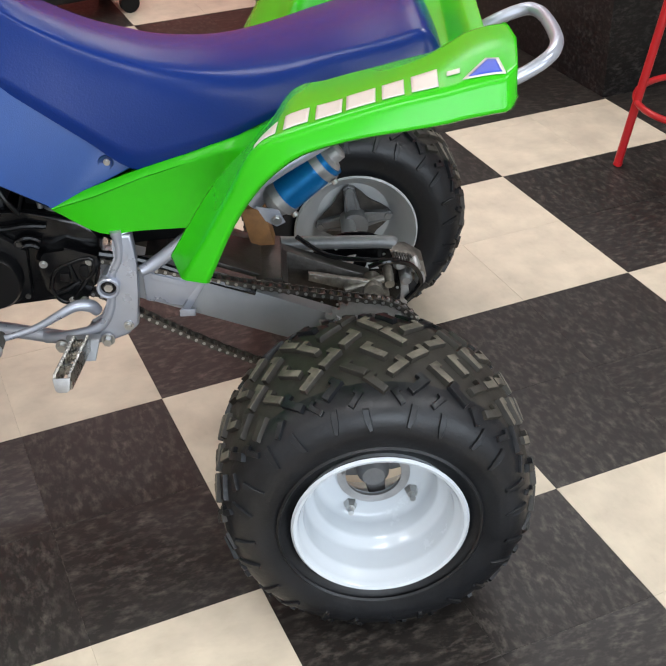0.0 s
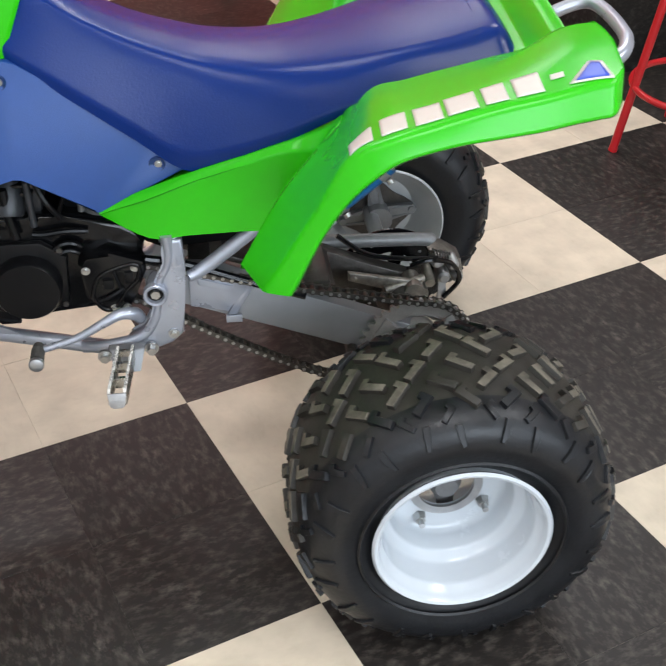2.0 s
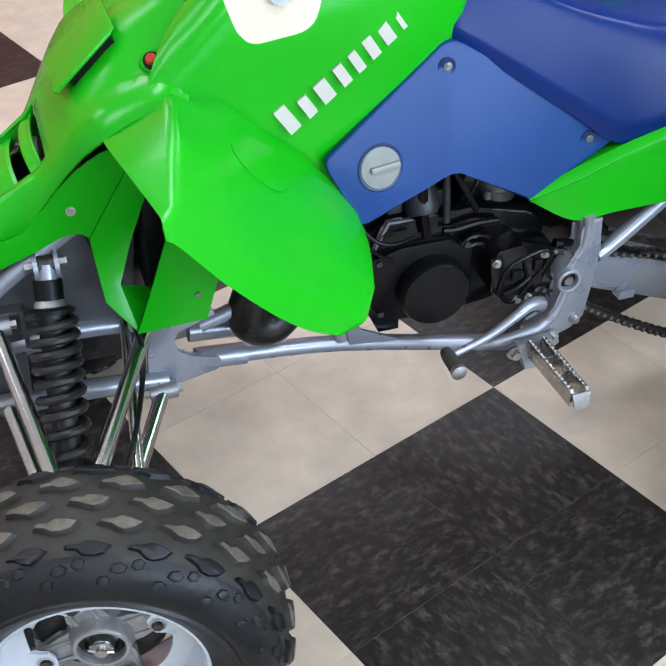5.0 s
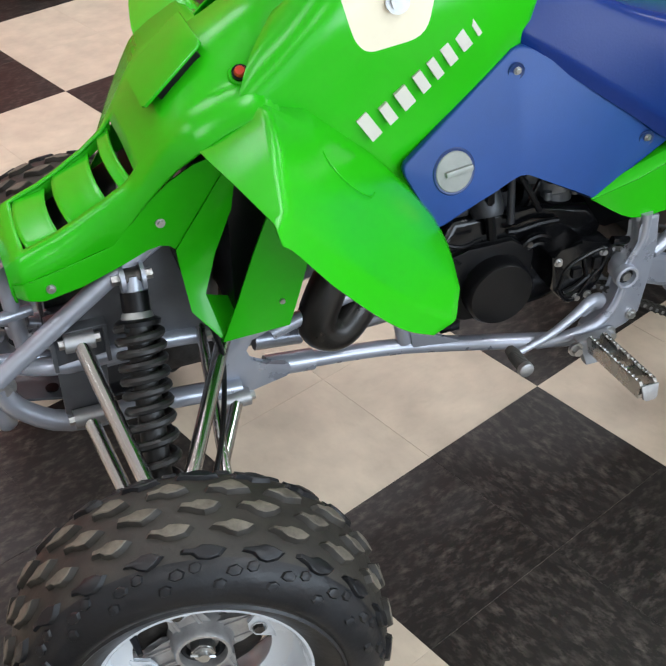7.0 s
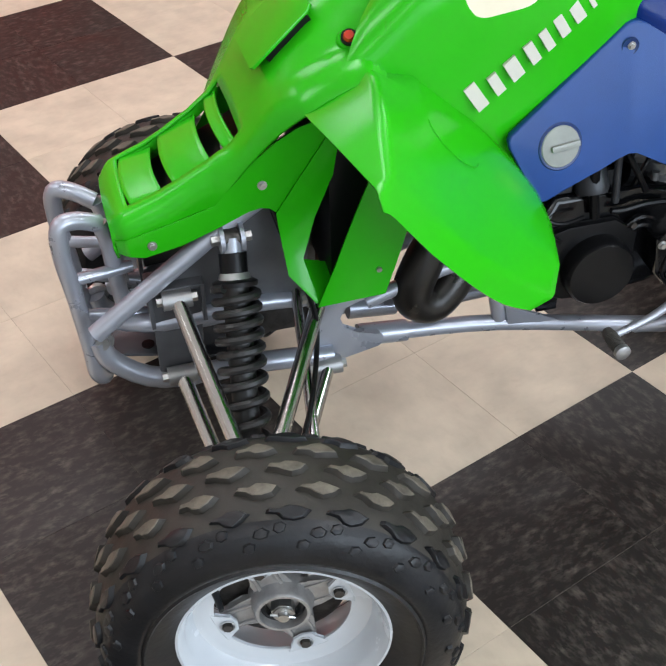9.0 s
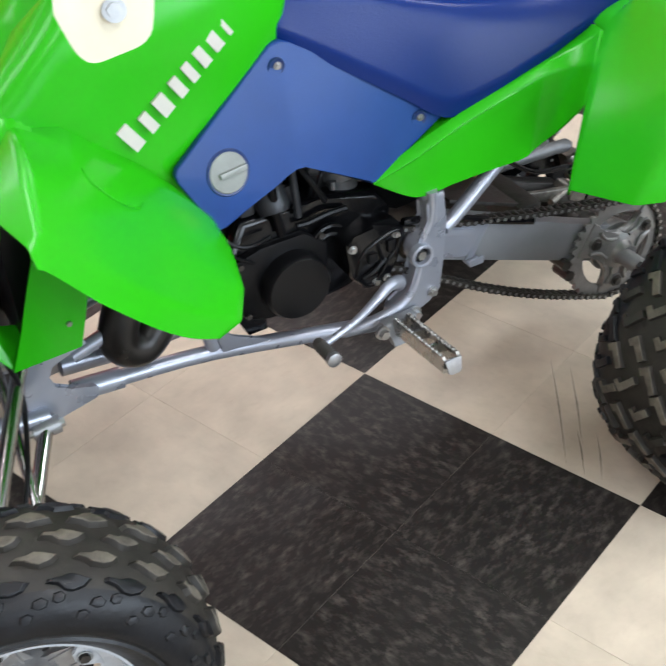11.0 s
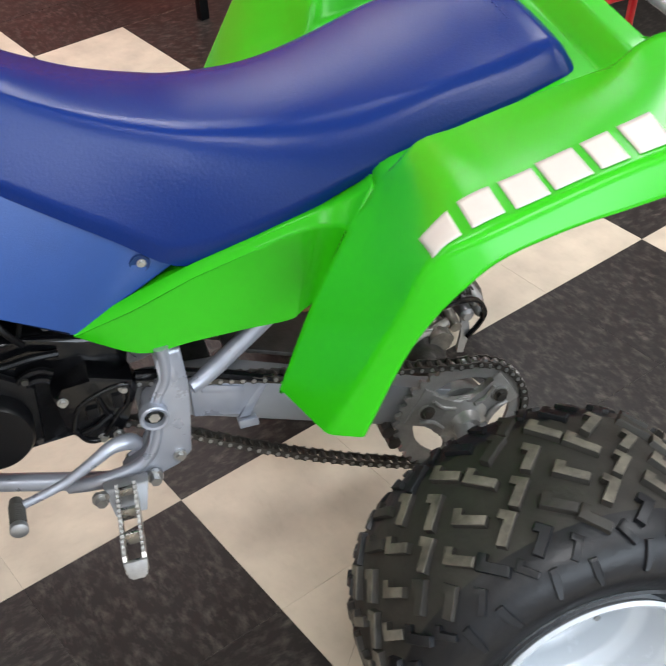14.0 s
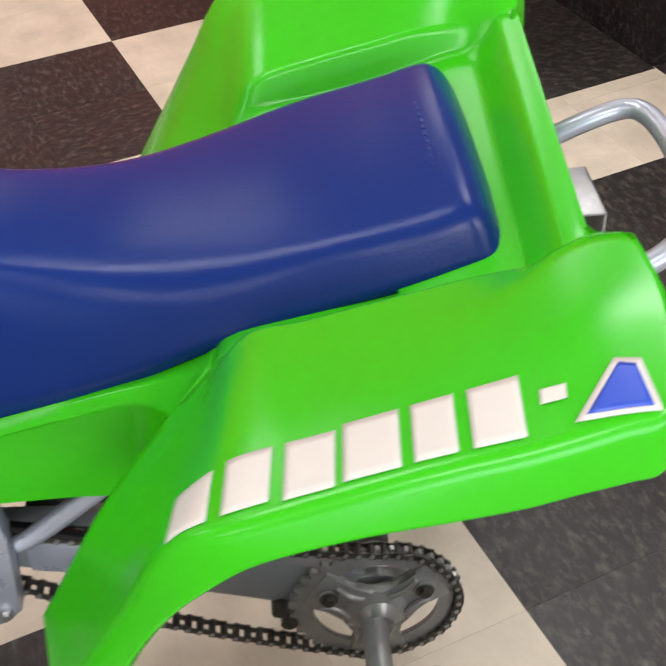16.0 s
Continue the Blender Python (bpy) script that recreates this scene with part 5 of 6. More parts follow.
# bumper
bm = bmesh.new()
loop = [(-1.395, -0.03, 0.618), (-1.425, -0.04, 0.634), (-1.448, -0.048, 0.632), (-1.452, -0.052, 0.59), (-1.445, -0.052, 0.52), (-1.438, -0.054, 0.43), (-1.436, -0.052, 0.380), (-1.428, -0.04, 0.358)]
sweep(bm, loop + [(-1.424, -0.02, 0.352), (-1.424, 0.02, 0.352)] + [(x, -y, z) for x, y, z in reversed(loop)], 0.0128, 14, 5)
bp = part("bumper", bm, SILVER, quad, "silver tubular front bumper")
for s in (-1, 1):
    part("bumper_stay", sweep(bmesh.new(), sy([(-1.395, -0.03, 0.618), (-1.388, -0.03, 0.59), (-1.385, -0.03, 0.54), (-1.38, -0.04, 0.47)], s), 0.012, 12, 4), SILVER, bp)
    part("bumper_stay", sweep(bmesh.new(), sy([(-1.446, -0.050, 0.545), (-1.36, -0.03, 0.54)], s), 0.009, 10, 1), SILVER, bp)
    part("bumper_stay", sweep(bmesh.new(), sy([(-1.440, -0.052, 0.485), (-1.34, -0.04, 0.46)], s), 0.009, 10, 1), SILVER, bp)
    bolt(bp, sy([(-1.420, -0.062, 0.440)], s)[0], 0.011, (0, s, 0.2), length=0.01)
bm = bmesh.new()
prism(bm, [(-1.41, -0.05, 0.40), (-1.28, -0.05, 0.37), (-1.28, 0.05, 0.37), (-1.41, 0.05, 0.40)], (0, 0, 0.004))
part("skid_plate", bm, SHADEDFRAME, bp)
# Holes are black discs on the closed plate, dark by colour alone.
for x in (-1.385, -1.355):
    part("skid_hole", lathe(bmesh.new(), [(0.0, 0.0066), (0.010, 0.0066), (0.010, 0.0045)], 16, (x, -0.03, 0.389), "z"), SATIN, bp)

# bodywork: front --------------------------------------------------------
# hood: crosswise sections from the nose back to the instrument panel
HOOD = [(-1.374, 0.078, 0.616, 0.066, 0.641, 0.643), (-1.362, 0.098, 0.631, 0.077, 0.657, 0.660), (-1.332, 0.103, 0.641, 0.080, 0.670, 0.673), (-1.300, 0.105, 0.650, 0.081, 0.684, 0.688), (-1.240, 0.109, 0.668, 0.086, 0.716, 0.722),
        (-1.208, 0.125, 0.716, 0.090, 0.738, 0.744), (-1.190, 0.138, 0.746, 0.092, 0.760, 0.768), (-1.172, 0.152, 0.773, 0.094, 0.786, 0.796), (-1.156, 0.166, 0.796, 0.097, 0.810, 0.821),
        (-1.131, 0.185, 0.823, 0.102, 0.832, 0.846), (-1.090, 0.192, 0.847, 0.102, 0.852, 0.882), (-1.046, 0.196, 0.860, 0.104, 0.864, 0.906), (-1.012, 0.174, 0.818, 0.104, 0.872, 0.926), (-0.98, 0.148, 0.812, 0.102, 0.897, 0.957), (-0.92, 0.122, 0.860, 0.088, 0.975, 1.014)]


def hood_at(x):
    k = max(i for i in range(len(HOOD) - 1) if HOOD[i][0] <= x + 1e-6)
    p = [HOOD[max(k - 1, 0)], HOOD[k], HOOD[k + 1], HOOD[min(k + 2, len(HOOD) - 1)]]
    t = (x - p[1][0]) / (p[2][0] - p[1][0])
    if k == 0:
        return [a + (b - a) * t for a, b in zip(p[1], p[2])]
    return [x] + [0.5 * (2 * p[1][i] + (p[2][i] - p[0][i]) * t + (2 * p[0][i] - 5 * p[1][i] + 4 * p[2][i] - p[3][i]) * t * t + (3 * p[1][i] - p[0][i] - 3 * p[2][i] + p[3][i]) * t ** 3) for i in range(1, 6)]


def hood_row(x):
    """Near edge, shoulder, frame, crown, and back to the far edge."""
    _, w, ze, ws, zs, zc = hood_at(x)
    bow = max(0.0, min(1.0, (-1.33 - x) / 0.04)) * 0.006
    half = [(w, ze), (ws, zs), (ws - 0.014, zs + (zc - zs) * 0.25), (ws * 0.5, zc - 0.003)]
    r = [(-y, z) for y, z in half] + [(0, zc)] + [(y, z) for y, z in reversed(half)]
    return [(x - bow * (1 - (y / 0.11) ** 2), y, z) for y, z in r]


hood = new("hood")
hood.parent = quad
hood["label"] = "green moulded plastic hood with louvres"


def hood_round(r):
    return [tuple(p) for p in fillet(fillet(r, 7, 0.012), 1, 0.012)]


# one moulding from nose to dash, open between the frame's inner edges where the louvres lie
rows = [hood_round(hood_row(-1.374 + 0.005 * k)) for k in range(5)] + [hood_round(hood_row(-1.349 + 0.0077 * k)) for k in range(20)] + [hood_round(hood_row(-1.195 + 0.275 * k / 32)) for k in range(33)]
lead = [[(x + dx, y, z + dz) for x, y, z in rows[0]] for dx, dz in ((0.002, -0.024), (-0.001, -0.009), (-0.0012, -0.002))]
bm = bmesh.new()
cells = [[bm.verts.new(p) for p in r] for r in lead + rows]
for i, (p, q) in enumerate(zip(cells, cells[1:])):
    for k in range(len(p) - 1):
        if not (8 <= i < 28 and 6 <= k <= 9):
            bm.faces.new((p[k], q[k], q[k + 1], p[k + 1]))
ob = part("hood_panel", bm, GREEN, hood, "", 60)
m = ob.modifiers.new("thick", "SOLIDIFY")
m.thickness, m.offset = 0.004, -1
# lips turned down into the louvre pockets
for s in (-1, 1):
    rows = []
    for k in range(13):
        p = hood_row(-1.3495 + 0.155 * k / 12)[2]
        rows.append([(p[0], s * (-p[1] + 0.0005), p[2] - 0.001), (p[0], s * (-p[1] - 0.002), p[2] - 0.020)])
    shell("hood_lip", rows, GREEN, hood, thick=0.003)
for x0, x1, dip in ((-1.350, -1.304, 0.008), (-1.291, -1.236, 0.009), (-1.220, -1.204, 0.003)):
    rows = []
    for k in range(9):
        t = k / 8
        x = x0 + (x1 - x0) * t
        _, w, ze, ws, zs, zc = hood_at(x)
        d = dip * t
        rows.append([(x - 0.007 * (1 - (q / 4) ** 2) + 0.004, (ws - 0.0135) * q / 4, zs + (zc - zs) * (0.25 + 0.75 * (1 - (q / 4) ** 2)) - d) for q in range(-4, 5)])
    shell("louvre", rows, GREEN, hood, thick=0.004)
# Black sheet added below the slots, in place of the shade there.
bm = bmesh.new()
prism(bm, [(-1.365, -0.068, 0.606), (-1.36, -0.088, 0.606), (-1.15, -0.095, 0.708), (-1.15, 0.095, 0.708), (-1.36, 0.088, 0.606), (-1.365, 0.068, 0.606)], (0, 0, 0.004))
part("hood_liner", bm, SATIN, hood, "black sheet added as the shade under the louvres")
part("hood_stay", sweep(bmesh.new(), [(-1.285, -0.050, 0.655), (-1.262, 0.0, 0.672), (-1.255, 0.05, 0.675)], 0.006, 10, 4), SILVER, hood)
part("hood_stay", sweep(bmesh.new(), [(-1.212, -0.055, 0.690), (-1.205, 0.0, 0.712), (-1.20, 0.05, 0.715)], 0.005, 10, 4), ALLOY, hood)
# raised vent flap
bm = bmesh.new()
prism(bm, [(-1.170, -0.050, 0.8280), (-1.167, -0.056, 0.8305), (-1.094, -0.057, 0.897), (-1.087, -0.050, 0.9035), (-1.087, 0.050, 0.9035), (-1.094, 0.057, 0.897), (-1.167, 0.056, 0.8305), (-1.170, 0.050, 0.8280)], (0.003, 0, -0.0035), 0.0012)
part("vent_flap", bm, GREEN, hood)
# Black block under the flap gives the gap its shade by colour.
bm = bmesh.new()
prism(bm, [(-1.150, -0.049, 0.840), (-1.094, -0.050, 0.891), (-1.094, 0.050, 0.891), (-1.150, 0.049, 0.840)], (0.018, 0, -0.021))
part("vent_void", bm, SATIN, hood, "black block added as the shade under the vent flap")
p, q = Vector((-1.050, -0.1000, 0.8735)), Vector((-0.20, -0.62, 0.76)).normalized()
ind = part("indicator_light", sweep(bmesh.new(), [p - q * 0.010, p + q * 0.006, p + q * 0.009], [0.0078, 0.0078, 0.0060], 20, 1), ORANGE, hood, "small round orange indicator")
part("light_socket", sweep(bmesh.new(), [p - q * 0.016, p + q * 0.0035], [0.0122, 0.0108], 20, 1), SATIN, ind)
part("socket_boss", sweep(bmesh.new(), [p - q * 0.020, p - q * 0.001], [0.023, 0.0145], 24, 1), GREEN, ind)


def shroud(s):
    """The lower nose cover, the radiator scoop and the fender of one side."""
    mirror = s > 0
    c = shell("nose_shroud", [[(-1.377, -0.050, 0.602), (-1.378, -0.052, 0.621)], [(-1.373, -0.084, 0.604), (-1.374, -0.086, 0.624)], [(-1.360, -0.0995, 0.605), (-1.362, -0.1015, 0.632)], [(-1.339, -0.1045, 0.603), (-1.338, -0.1055, 0.640)],
                              [(-1.286, -0.107, 0.615), (-1.300, -0.1075, 0.650)], [(-1.232, -0.109, 0.636), (-1.240, -0.110, 0.668)], [(-1.196, -0.112, 0.653), (-1.200, -0.124, 0.722)], [(-1.180, -0.114, 0.657), (-1.165, -0.143, 0.764)],
                              [(-1.168, -0.115, 0.655), (-1.135, -0.158, 0.790)], [(-1.160, -0.116, 0.648), (-1.080, -0.170, 0.812)]], GREEN, quad,
              "green plastic lower nose cover", mirror=mirror, bevel=0.004)
    for p in ((-1.328, -0.1075, 0.622), (-1.178, -0.1275, 0.700)):
        bolt(c, sy([p], s)[0], 0.0042, (0, s, 0.1), "cover_screw")
    shell("scoop_leg", [[(-1.160, -0.116, 0.648), (-1.080, -0.170, 0.812)], [(-1.159, -0.119, 0.630), (-1.085, -0.132, 0.705)], [(-1.157, -0.126, 0.606), (-1.109, -0.122, 0.636)], [(-1.154, -0.146, 0.563), (-1.131, -0.138, 0.582)], [(-1.122, -0.171, 0.526), (-1.120, -0.166, 0.532)]], GREEN, quad,
          "green plastic radiator scoop", mirror=mirror)
    c = shell("scoop_side", [[(-1.052, -0.200, 0.735), (-0.975, -0.185, 0.705)], [(-1.074, -0.190, 0.668), (-0.995, -0.180, 0.640)], [(-1.098, -0.182, 0.592), (-1.010, -0.176, 0.580)], [(-1.121, -0.173, 0.524), (-1.025, -0.173, 0.527)]], GREEN, quad, "green plastic radiator scoop", mirror=mirror)
    bolt(c, sy([(-1.036, -0.179, 0.574)], s)[0], 0.0042, (0, s, 0), "cover_screw")
    shell("scoop_floor", [[(-1.121, -0.172, 0.525), (-1.134, -0.136, 0.578)], [(-1.080, -0.172, 0.527), (-1.092, -0.100, 0.540)], [(-1.026, -0.172, 0.528), (-1.03, -0.09, 0.535)]], GREEN, quad, "green plastic radiator scoop", mirror=mirror)
    # fender wing: front lip, ridge, then down and back to the tail
    rows = [[(-1.112, -0.124, 0.796), (-1.131, -0.178, 0.822), (-1.116, -0.290, 0.829), (-1.098, -0.376, 0.824), (-1.099, -0.404, 0.813)],
            [(-1.050, -0.118, 0.846), (-1.046, -0.196, 0.869), (-1.062, -0.290, 0.849), (-1.079, -0.364, 0.826), (-1.090, -0.402, 0.806)],
            [(-0.978, -0.130, 0.838), (-1.000, -0.212, 0.823), (-1.014, -0.300, 0.797), (-1.027, -0.367, 0.769), (-1.044, -0.405, 0.748)],
            [(-0.905, -0.134, 0.762), (-0.928, -0.215, 0.749), (-0.948, -0.300, 0.724), (-0.966, -0.366, 0.702), (-0.990, -0.399, 0.688)],
            [(-0.845, -0.140, 0.698), (-0.862, -0.220, 0.688), (-0.884, -0.300, 0.668), (-0.910, -0.360, 0.648), (-0.942, -0.384, 0.640)],
            [(-0.802, -0.152, 0.640), (-0.808, -0.220, 0.630), (-0.828, -0.298, 0.616), (-0.856, -0.346, 0.604), (-0.896, -0.366, 0.607)]]
    rows = [[r[0]] + fillet([tuple(q) for q in r[1:]] + [(r[4][0] + 0.004, r[4][1] + 0.008, r[4][2] - 0.008)], 2, 0.009, 4) for r in rows]
    wide = [[Vector(r[0])] + [Vector(q) for q in r[1:]] for r in rows]
    wide = [spline(r[:3], 3) + [r[k] for k in range(3, len(r))] for r in wide]
    cols = []
    for k in range(len(wide[0])):
        c = fillet([r[k] for r in wide[:3]], 1, 0.013, 5)
        cols.append(c[:-1] + spline([r[k] for r in wide[2:]], 4))
    fine = [[tuple(c[i]) for c in cols] for i in range(len(cols[0]))]
    ff = shell("front_fender", fine, GREEN, quad, "green moulded plastic front fender", mirror=mirror, thick=0.004, skew=0.02)
    u, v = Vector((0.62, -0.06, -0.62)).normalized(), Vector((-0.10, -0.86, -0.28)).normalized()
    cc = Vector((-0.950, -0.215, 0.7735))
    ring = [cc + 0.046 * math.cos(a) * u + 0.030 * math.sin(a) * v for a in (radians(10 + 170 * k / 24) for k in range(25))]
    part("moulded_ring", sweep(bmesh.new(), sy([tuple(p) for p in ring], s), 0.0008, 6, 1), GREEN, ff)


both(shroud)
bm = bmesh.new()
box(bm, (-1.095, -0.135, 0.515), (-1.03, 0.135, 0.80), 0.004)
part("radiator", bm, SATIN, quad, "black radiator behind the scoop")


def tank_side(s):
    # side of the tank cover from the hood down to the blue panel and seat
    g = [[(-1.085, -0.140, 0.790), (-1.075, -0.142, 0.840), (-1.045, -0.110, 0.890), (-1.00, -0.070, 0.930)],
         [(-1.000, -0.148, 0.830), (-0.990, -0.148, 0.870), (-0.955, -0.140, 0.940), (-0.92, -0.110, 1.000)],
         [(-0.930, -0.140, 0.770), (-0.905, -0.142, 0.840), (-0.860, -0.138, 0.920), (-0.82, -0.100, 1.000)],
         [(-0.860, -0.122, 0.690), (-0.820, -0.125, 0.800), (-0.770, -0.124, 0.900), (-0.72, -0.090, 0.990)],
         [(-0.800, -0.115, 0.630), (-0.740, -0.106, 0.770), (-0.690, -0.102, 0.870), (-0.64, -0.075, 0.970)],
         [(-0.740, -0.100, 0.690), (-0.665, -0.084, 0.800), (-0.635, -0.082, 0.870), (-0.600, -0.062, 0.955)]]
    g = [[(r[0][0] - 0.012, r[0][1] + 0.012, r[0][2] - 0.045)] + r for r in g[:5]] + [[(g[5][0][0], g[5][0][1] + 0.012, g[5][0][2] - 0.02)] + g[5]]
    shell("tank_cover", smooth_grid(g, 4, 4), GREEN, quad, "green plastic tank cover with a white brand mark", mirror=s > 0)


both(tank_side)
rows = [[(x, -w, z), (x, -w * 0.5, z + 0.018), (x, 0, z + 0.024), (x, w * 0.5, z + 0.018), (x, w, z)] for x, w, z in ((-0.94, 0.112, 0.998), (-0.82, 0.10, 1.000), (-0.72, 0.09, 0.990), (-0.64, 0.075, 0.970), (-0.598, 0.062, 0.955))]
shell("tank_top", smooth_grid(rows, 3, 3), GREEN, quad, "green plastic tank cover top")
# slanted white bars stand in for the brand mark
K0, K1 = Vector((-0.889, -0.140, 0.767)), Vector((-0.697, -0.104, 0.897))
for k, (t, w, h) in enumerate(((0.0, 0.105, 0.040), (0.135, 0.085, 0.030), (0.25, 0.115, 0.030), (0.39, 0.085, 0.030), (0.50, 0.075, 0.030), (0.605, 0.085, 0.030), (0.715, 0.095, 0.040), (0.835, 0.04, 0.038))):
    d = K1 - K0
    up = Vector((-0.62, 0.02, 0.78)).normalized()
    a, b = K0 + d * t, K0 + d * (t + w * 0.72)
    o = Vector((0, -0.0055 - 0.006 * math.sin(math.pi * t), 0))
    bm = prism(bmesh.new(), [a + o, b + o, b + up * h + d * 0.012 + o, a + up * h + d * 0.012 + o], (0, 0.012, 0))
    part("brand_mark_bar", bm, DECAL, quad)

# hand guard on the bar end
bm = bmesh.new()
guard = [(-1.022, -0.372, 1.055), (-1.009, -0.372, 1.013), (-0.994, -0.369, 0.994), (-0.925, -0.364, 1.000), (-0.910, -0.36, 1.07), (-0.93, -0.36, 1.14), (-1.01, -0.37, 1.15)]
for k, d in ((5, 0.03), (4, 0.03), (3, 0.022), (2, 0.014), (1, 0.02)):
    guard = fillet(guard, k, d, 5)
prism(bm, guard, (0.006, 0.010, 0.006), 0.0)
hg = part("hand_guard", bm, CREAM, quad, "cream translucent plastic hand guard")
bolt(hg, (-0.962, -0.372, 1.045), 0.008, (-0.2, -1, 0.3), "guard_bolt")
for s in (-1, 1):
    part("handlebar", sweep(bmesh.new(), sy([(-0.90, 0.0, 1.06), (-0.90, -0.08, 1.07), (-0.90, -0.18, 1.12), (-0.86, -0.36, 1.13)], s), 0.011, 12, 4), SATIN, quad, "black handlebar")

# blue side panels ---------------------------------------------------------
def side_panel(s):
    y = lambda x, z: -0.101 + 0.0967 * (x + 0.657) + 0.228 * (z - 0.81)
    o = [(-0.655, 0.838), (-0.664, 0.836), (-0.838, 0.720), (-0.842, 0.712), (-0.840, 0.702), (-0.800, 0.622), (-0.794, 0.618), (-0.784, 0.618), (-0.700, 0.646), (-0.672, 0.660), (-0.655, 0.664), (-0.640, 0.662), (-0.535, 0.596), (-0.525, 0.594), (-0.366, 0.662), (-0.366, 0.668), (-0.400, 0.684), (-0.440, 0.706), (-0.632, 0.832), (-0.644, 0.838)]
    pts = sy([(x, y(x, z), z) for x, z in o], s)
    b = bmesh.new()
    prism(b, pts, (0, -s * 0.012, 0), 0.004, 3)
    p = part("side_panel", b, BLUE, quad, "blue plastic side panel with screws")
    for x, z in ((-0.659, 0.807), (-0.432, 0.664)):
        yy = s * (-y(x, z)) + s * 0.001
        part("screw_recess", lathe(bmesh.new(), [(0.0135, -s * 0.001), (0.0125, s * 0.0012), (0.0105, -s * 0.0002), (0.0, -s * 0.0004)], 24, (x, yy, z)), SHADEDBLUE, p)
        bolt(p, (x + 0.002, yy, z + 0.001), 0.0038, (0, s, 0), "panel_screw", length=0.004)
    if s < 0:
        c = Vector((-0.764, y(-0.764, 0.692), 0.692))
        m = Matrix.Translation(c) @ Vector((0, -1, 0)).rotation_difference(Vector((0.0967, -1, 0.228))).to_matrix().to_4x4()
        def turned(bm):
            bmesh.ops.transform(bm, matrix=m, verts=bm.verts)
            return bm
        part("tap_recess", turned(lathe(bmesh.new(), [(0.0345, 0.0002), (0.0325, -0.0016), (0.0285, -0.0006)], 48, (0, 0, 0))), SHADEDBLUE, p)
        cap = part("fuel_tap_cap", turned(lathe(bmesh.new(), [(0.0296, 0.004), (0.0296, -0.0012), (0.0284, -0.0024), (0.0, -0.0028)], 48, (0, 0, 0))), CAPGREY, p, "grey round tap with a moulded grip bar")
        part("grip_bar", box(bmesh.new(), (-0.016, -0.0085, -0.0042), (0.0275, -0.002, 0.0042), 0.002, m @ Matrix.Rotation(radians(-4), 4, "Y")), CAPGREY, cap)


both(side_panel)

# seat -----------------------------------------------------------------
SEC = [(-0.655, 0.070, 0.845, 0.905), (-0.645, 0.088, 0.838, 0.930), (-0.60, 0.098, 0.805, 0.926), (-0.53, 0.108, 0.755, 0.888), (-0.46, 0.116, 0.705, 0.855), (-0.39, 0.126, 0.656, 0.832), (-0.33, 0.134, 0.662, 0.818), (-0.24, 0.147, 0.700, 0.812),
       (-0.15, 0.160, 0.748, 0.824), (-0.05, 0.169, 0.786, 0.847), (0.04, 0.173, 0.814, 0.867), (0.088, 0.173, 0.828, 0.8805), (0.104, 0.172, 0.833, 0.879), (0.116, 0.168, 0.837, 0.870), (0.125, 0.159, 0.839, 0.857), (0.130, 0.148, 0.840, 0.848)]
rows = []
for x, w, zb, zt in SEC:
    h = zt - zb
    soft = max(0.0, min(1.0, (-0.06 - x) / 0.22))
    d = min(0.018 + 0.040 * soft, h * 0.42)
    half = [Vector((x, w - 0.004, zb)), Vector((x, w, zb + h * 0.18)), Vector((x, w - 0.032 - 0.004 * soft, zt - 0.004 - 0.002 * soft)), Vector((x, 0.062, zt + 0.001)), Vector((x, 0, zt + 0.002))]
    half = fillet(fillet(half, 2, d, 7), 1, min(0.008, h * 0.15), 3)
    rows.append([(x, -v.y, v.z) for v in half] + [(x, v.y, v.z) for v in reversed(half[:-1])])
fine = smooth_grid(rows, 4, 1)
bm = grid(bmesh.new(), fine)
for r in (fine[0], fine[-1]):
    bm.faces.new([bm.verts.new(p) for p in r])
bmesh.ops.remove_doubles(bm, verts=bm.verts, dist=1e-5)
st = part("seat", bm, SEAT, quad, "blue vinyl upholstered saddle", 75)
# faint raised lettering worn to dashes at the back of the saddle
for k in range(11):
    y = -0.062 + 0.0125 * k
    part("embossed_dash", box(bmesh.new(), (0.074, y - 0.0030, 0.872), (0.0772, y + 0.0030, 0.8802 - 0.002 * abs(y) / 0.06), 0.0005), SEAT, st)

# rear fenders -----------------------------------------------------------
FENDER_TOP = []


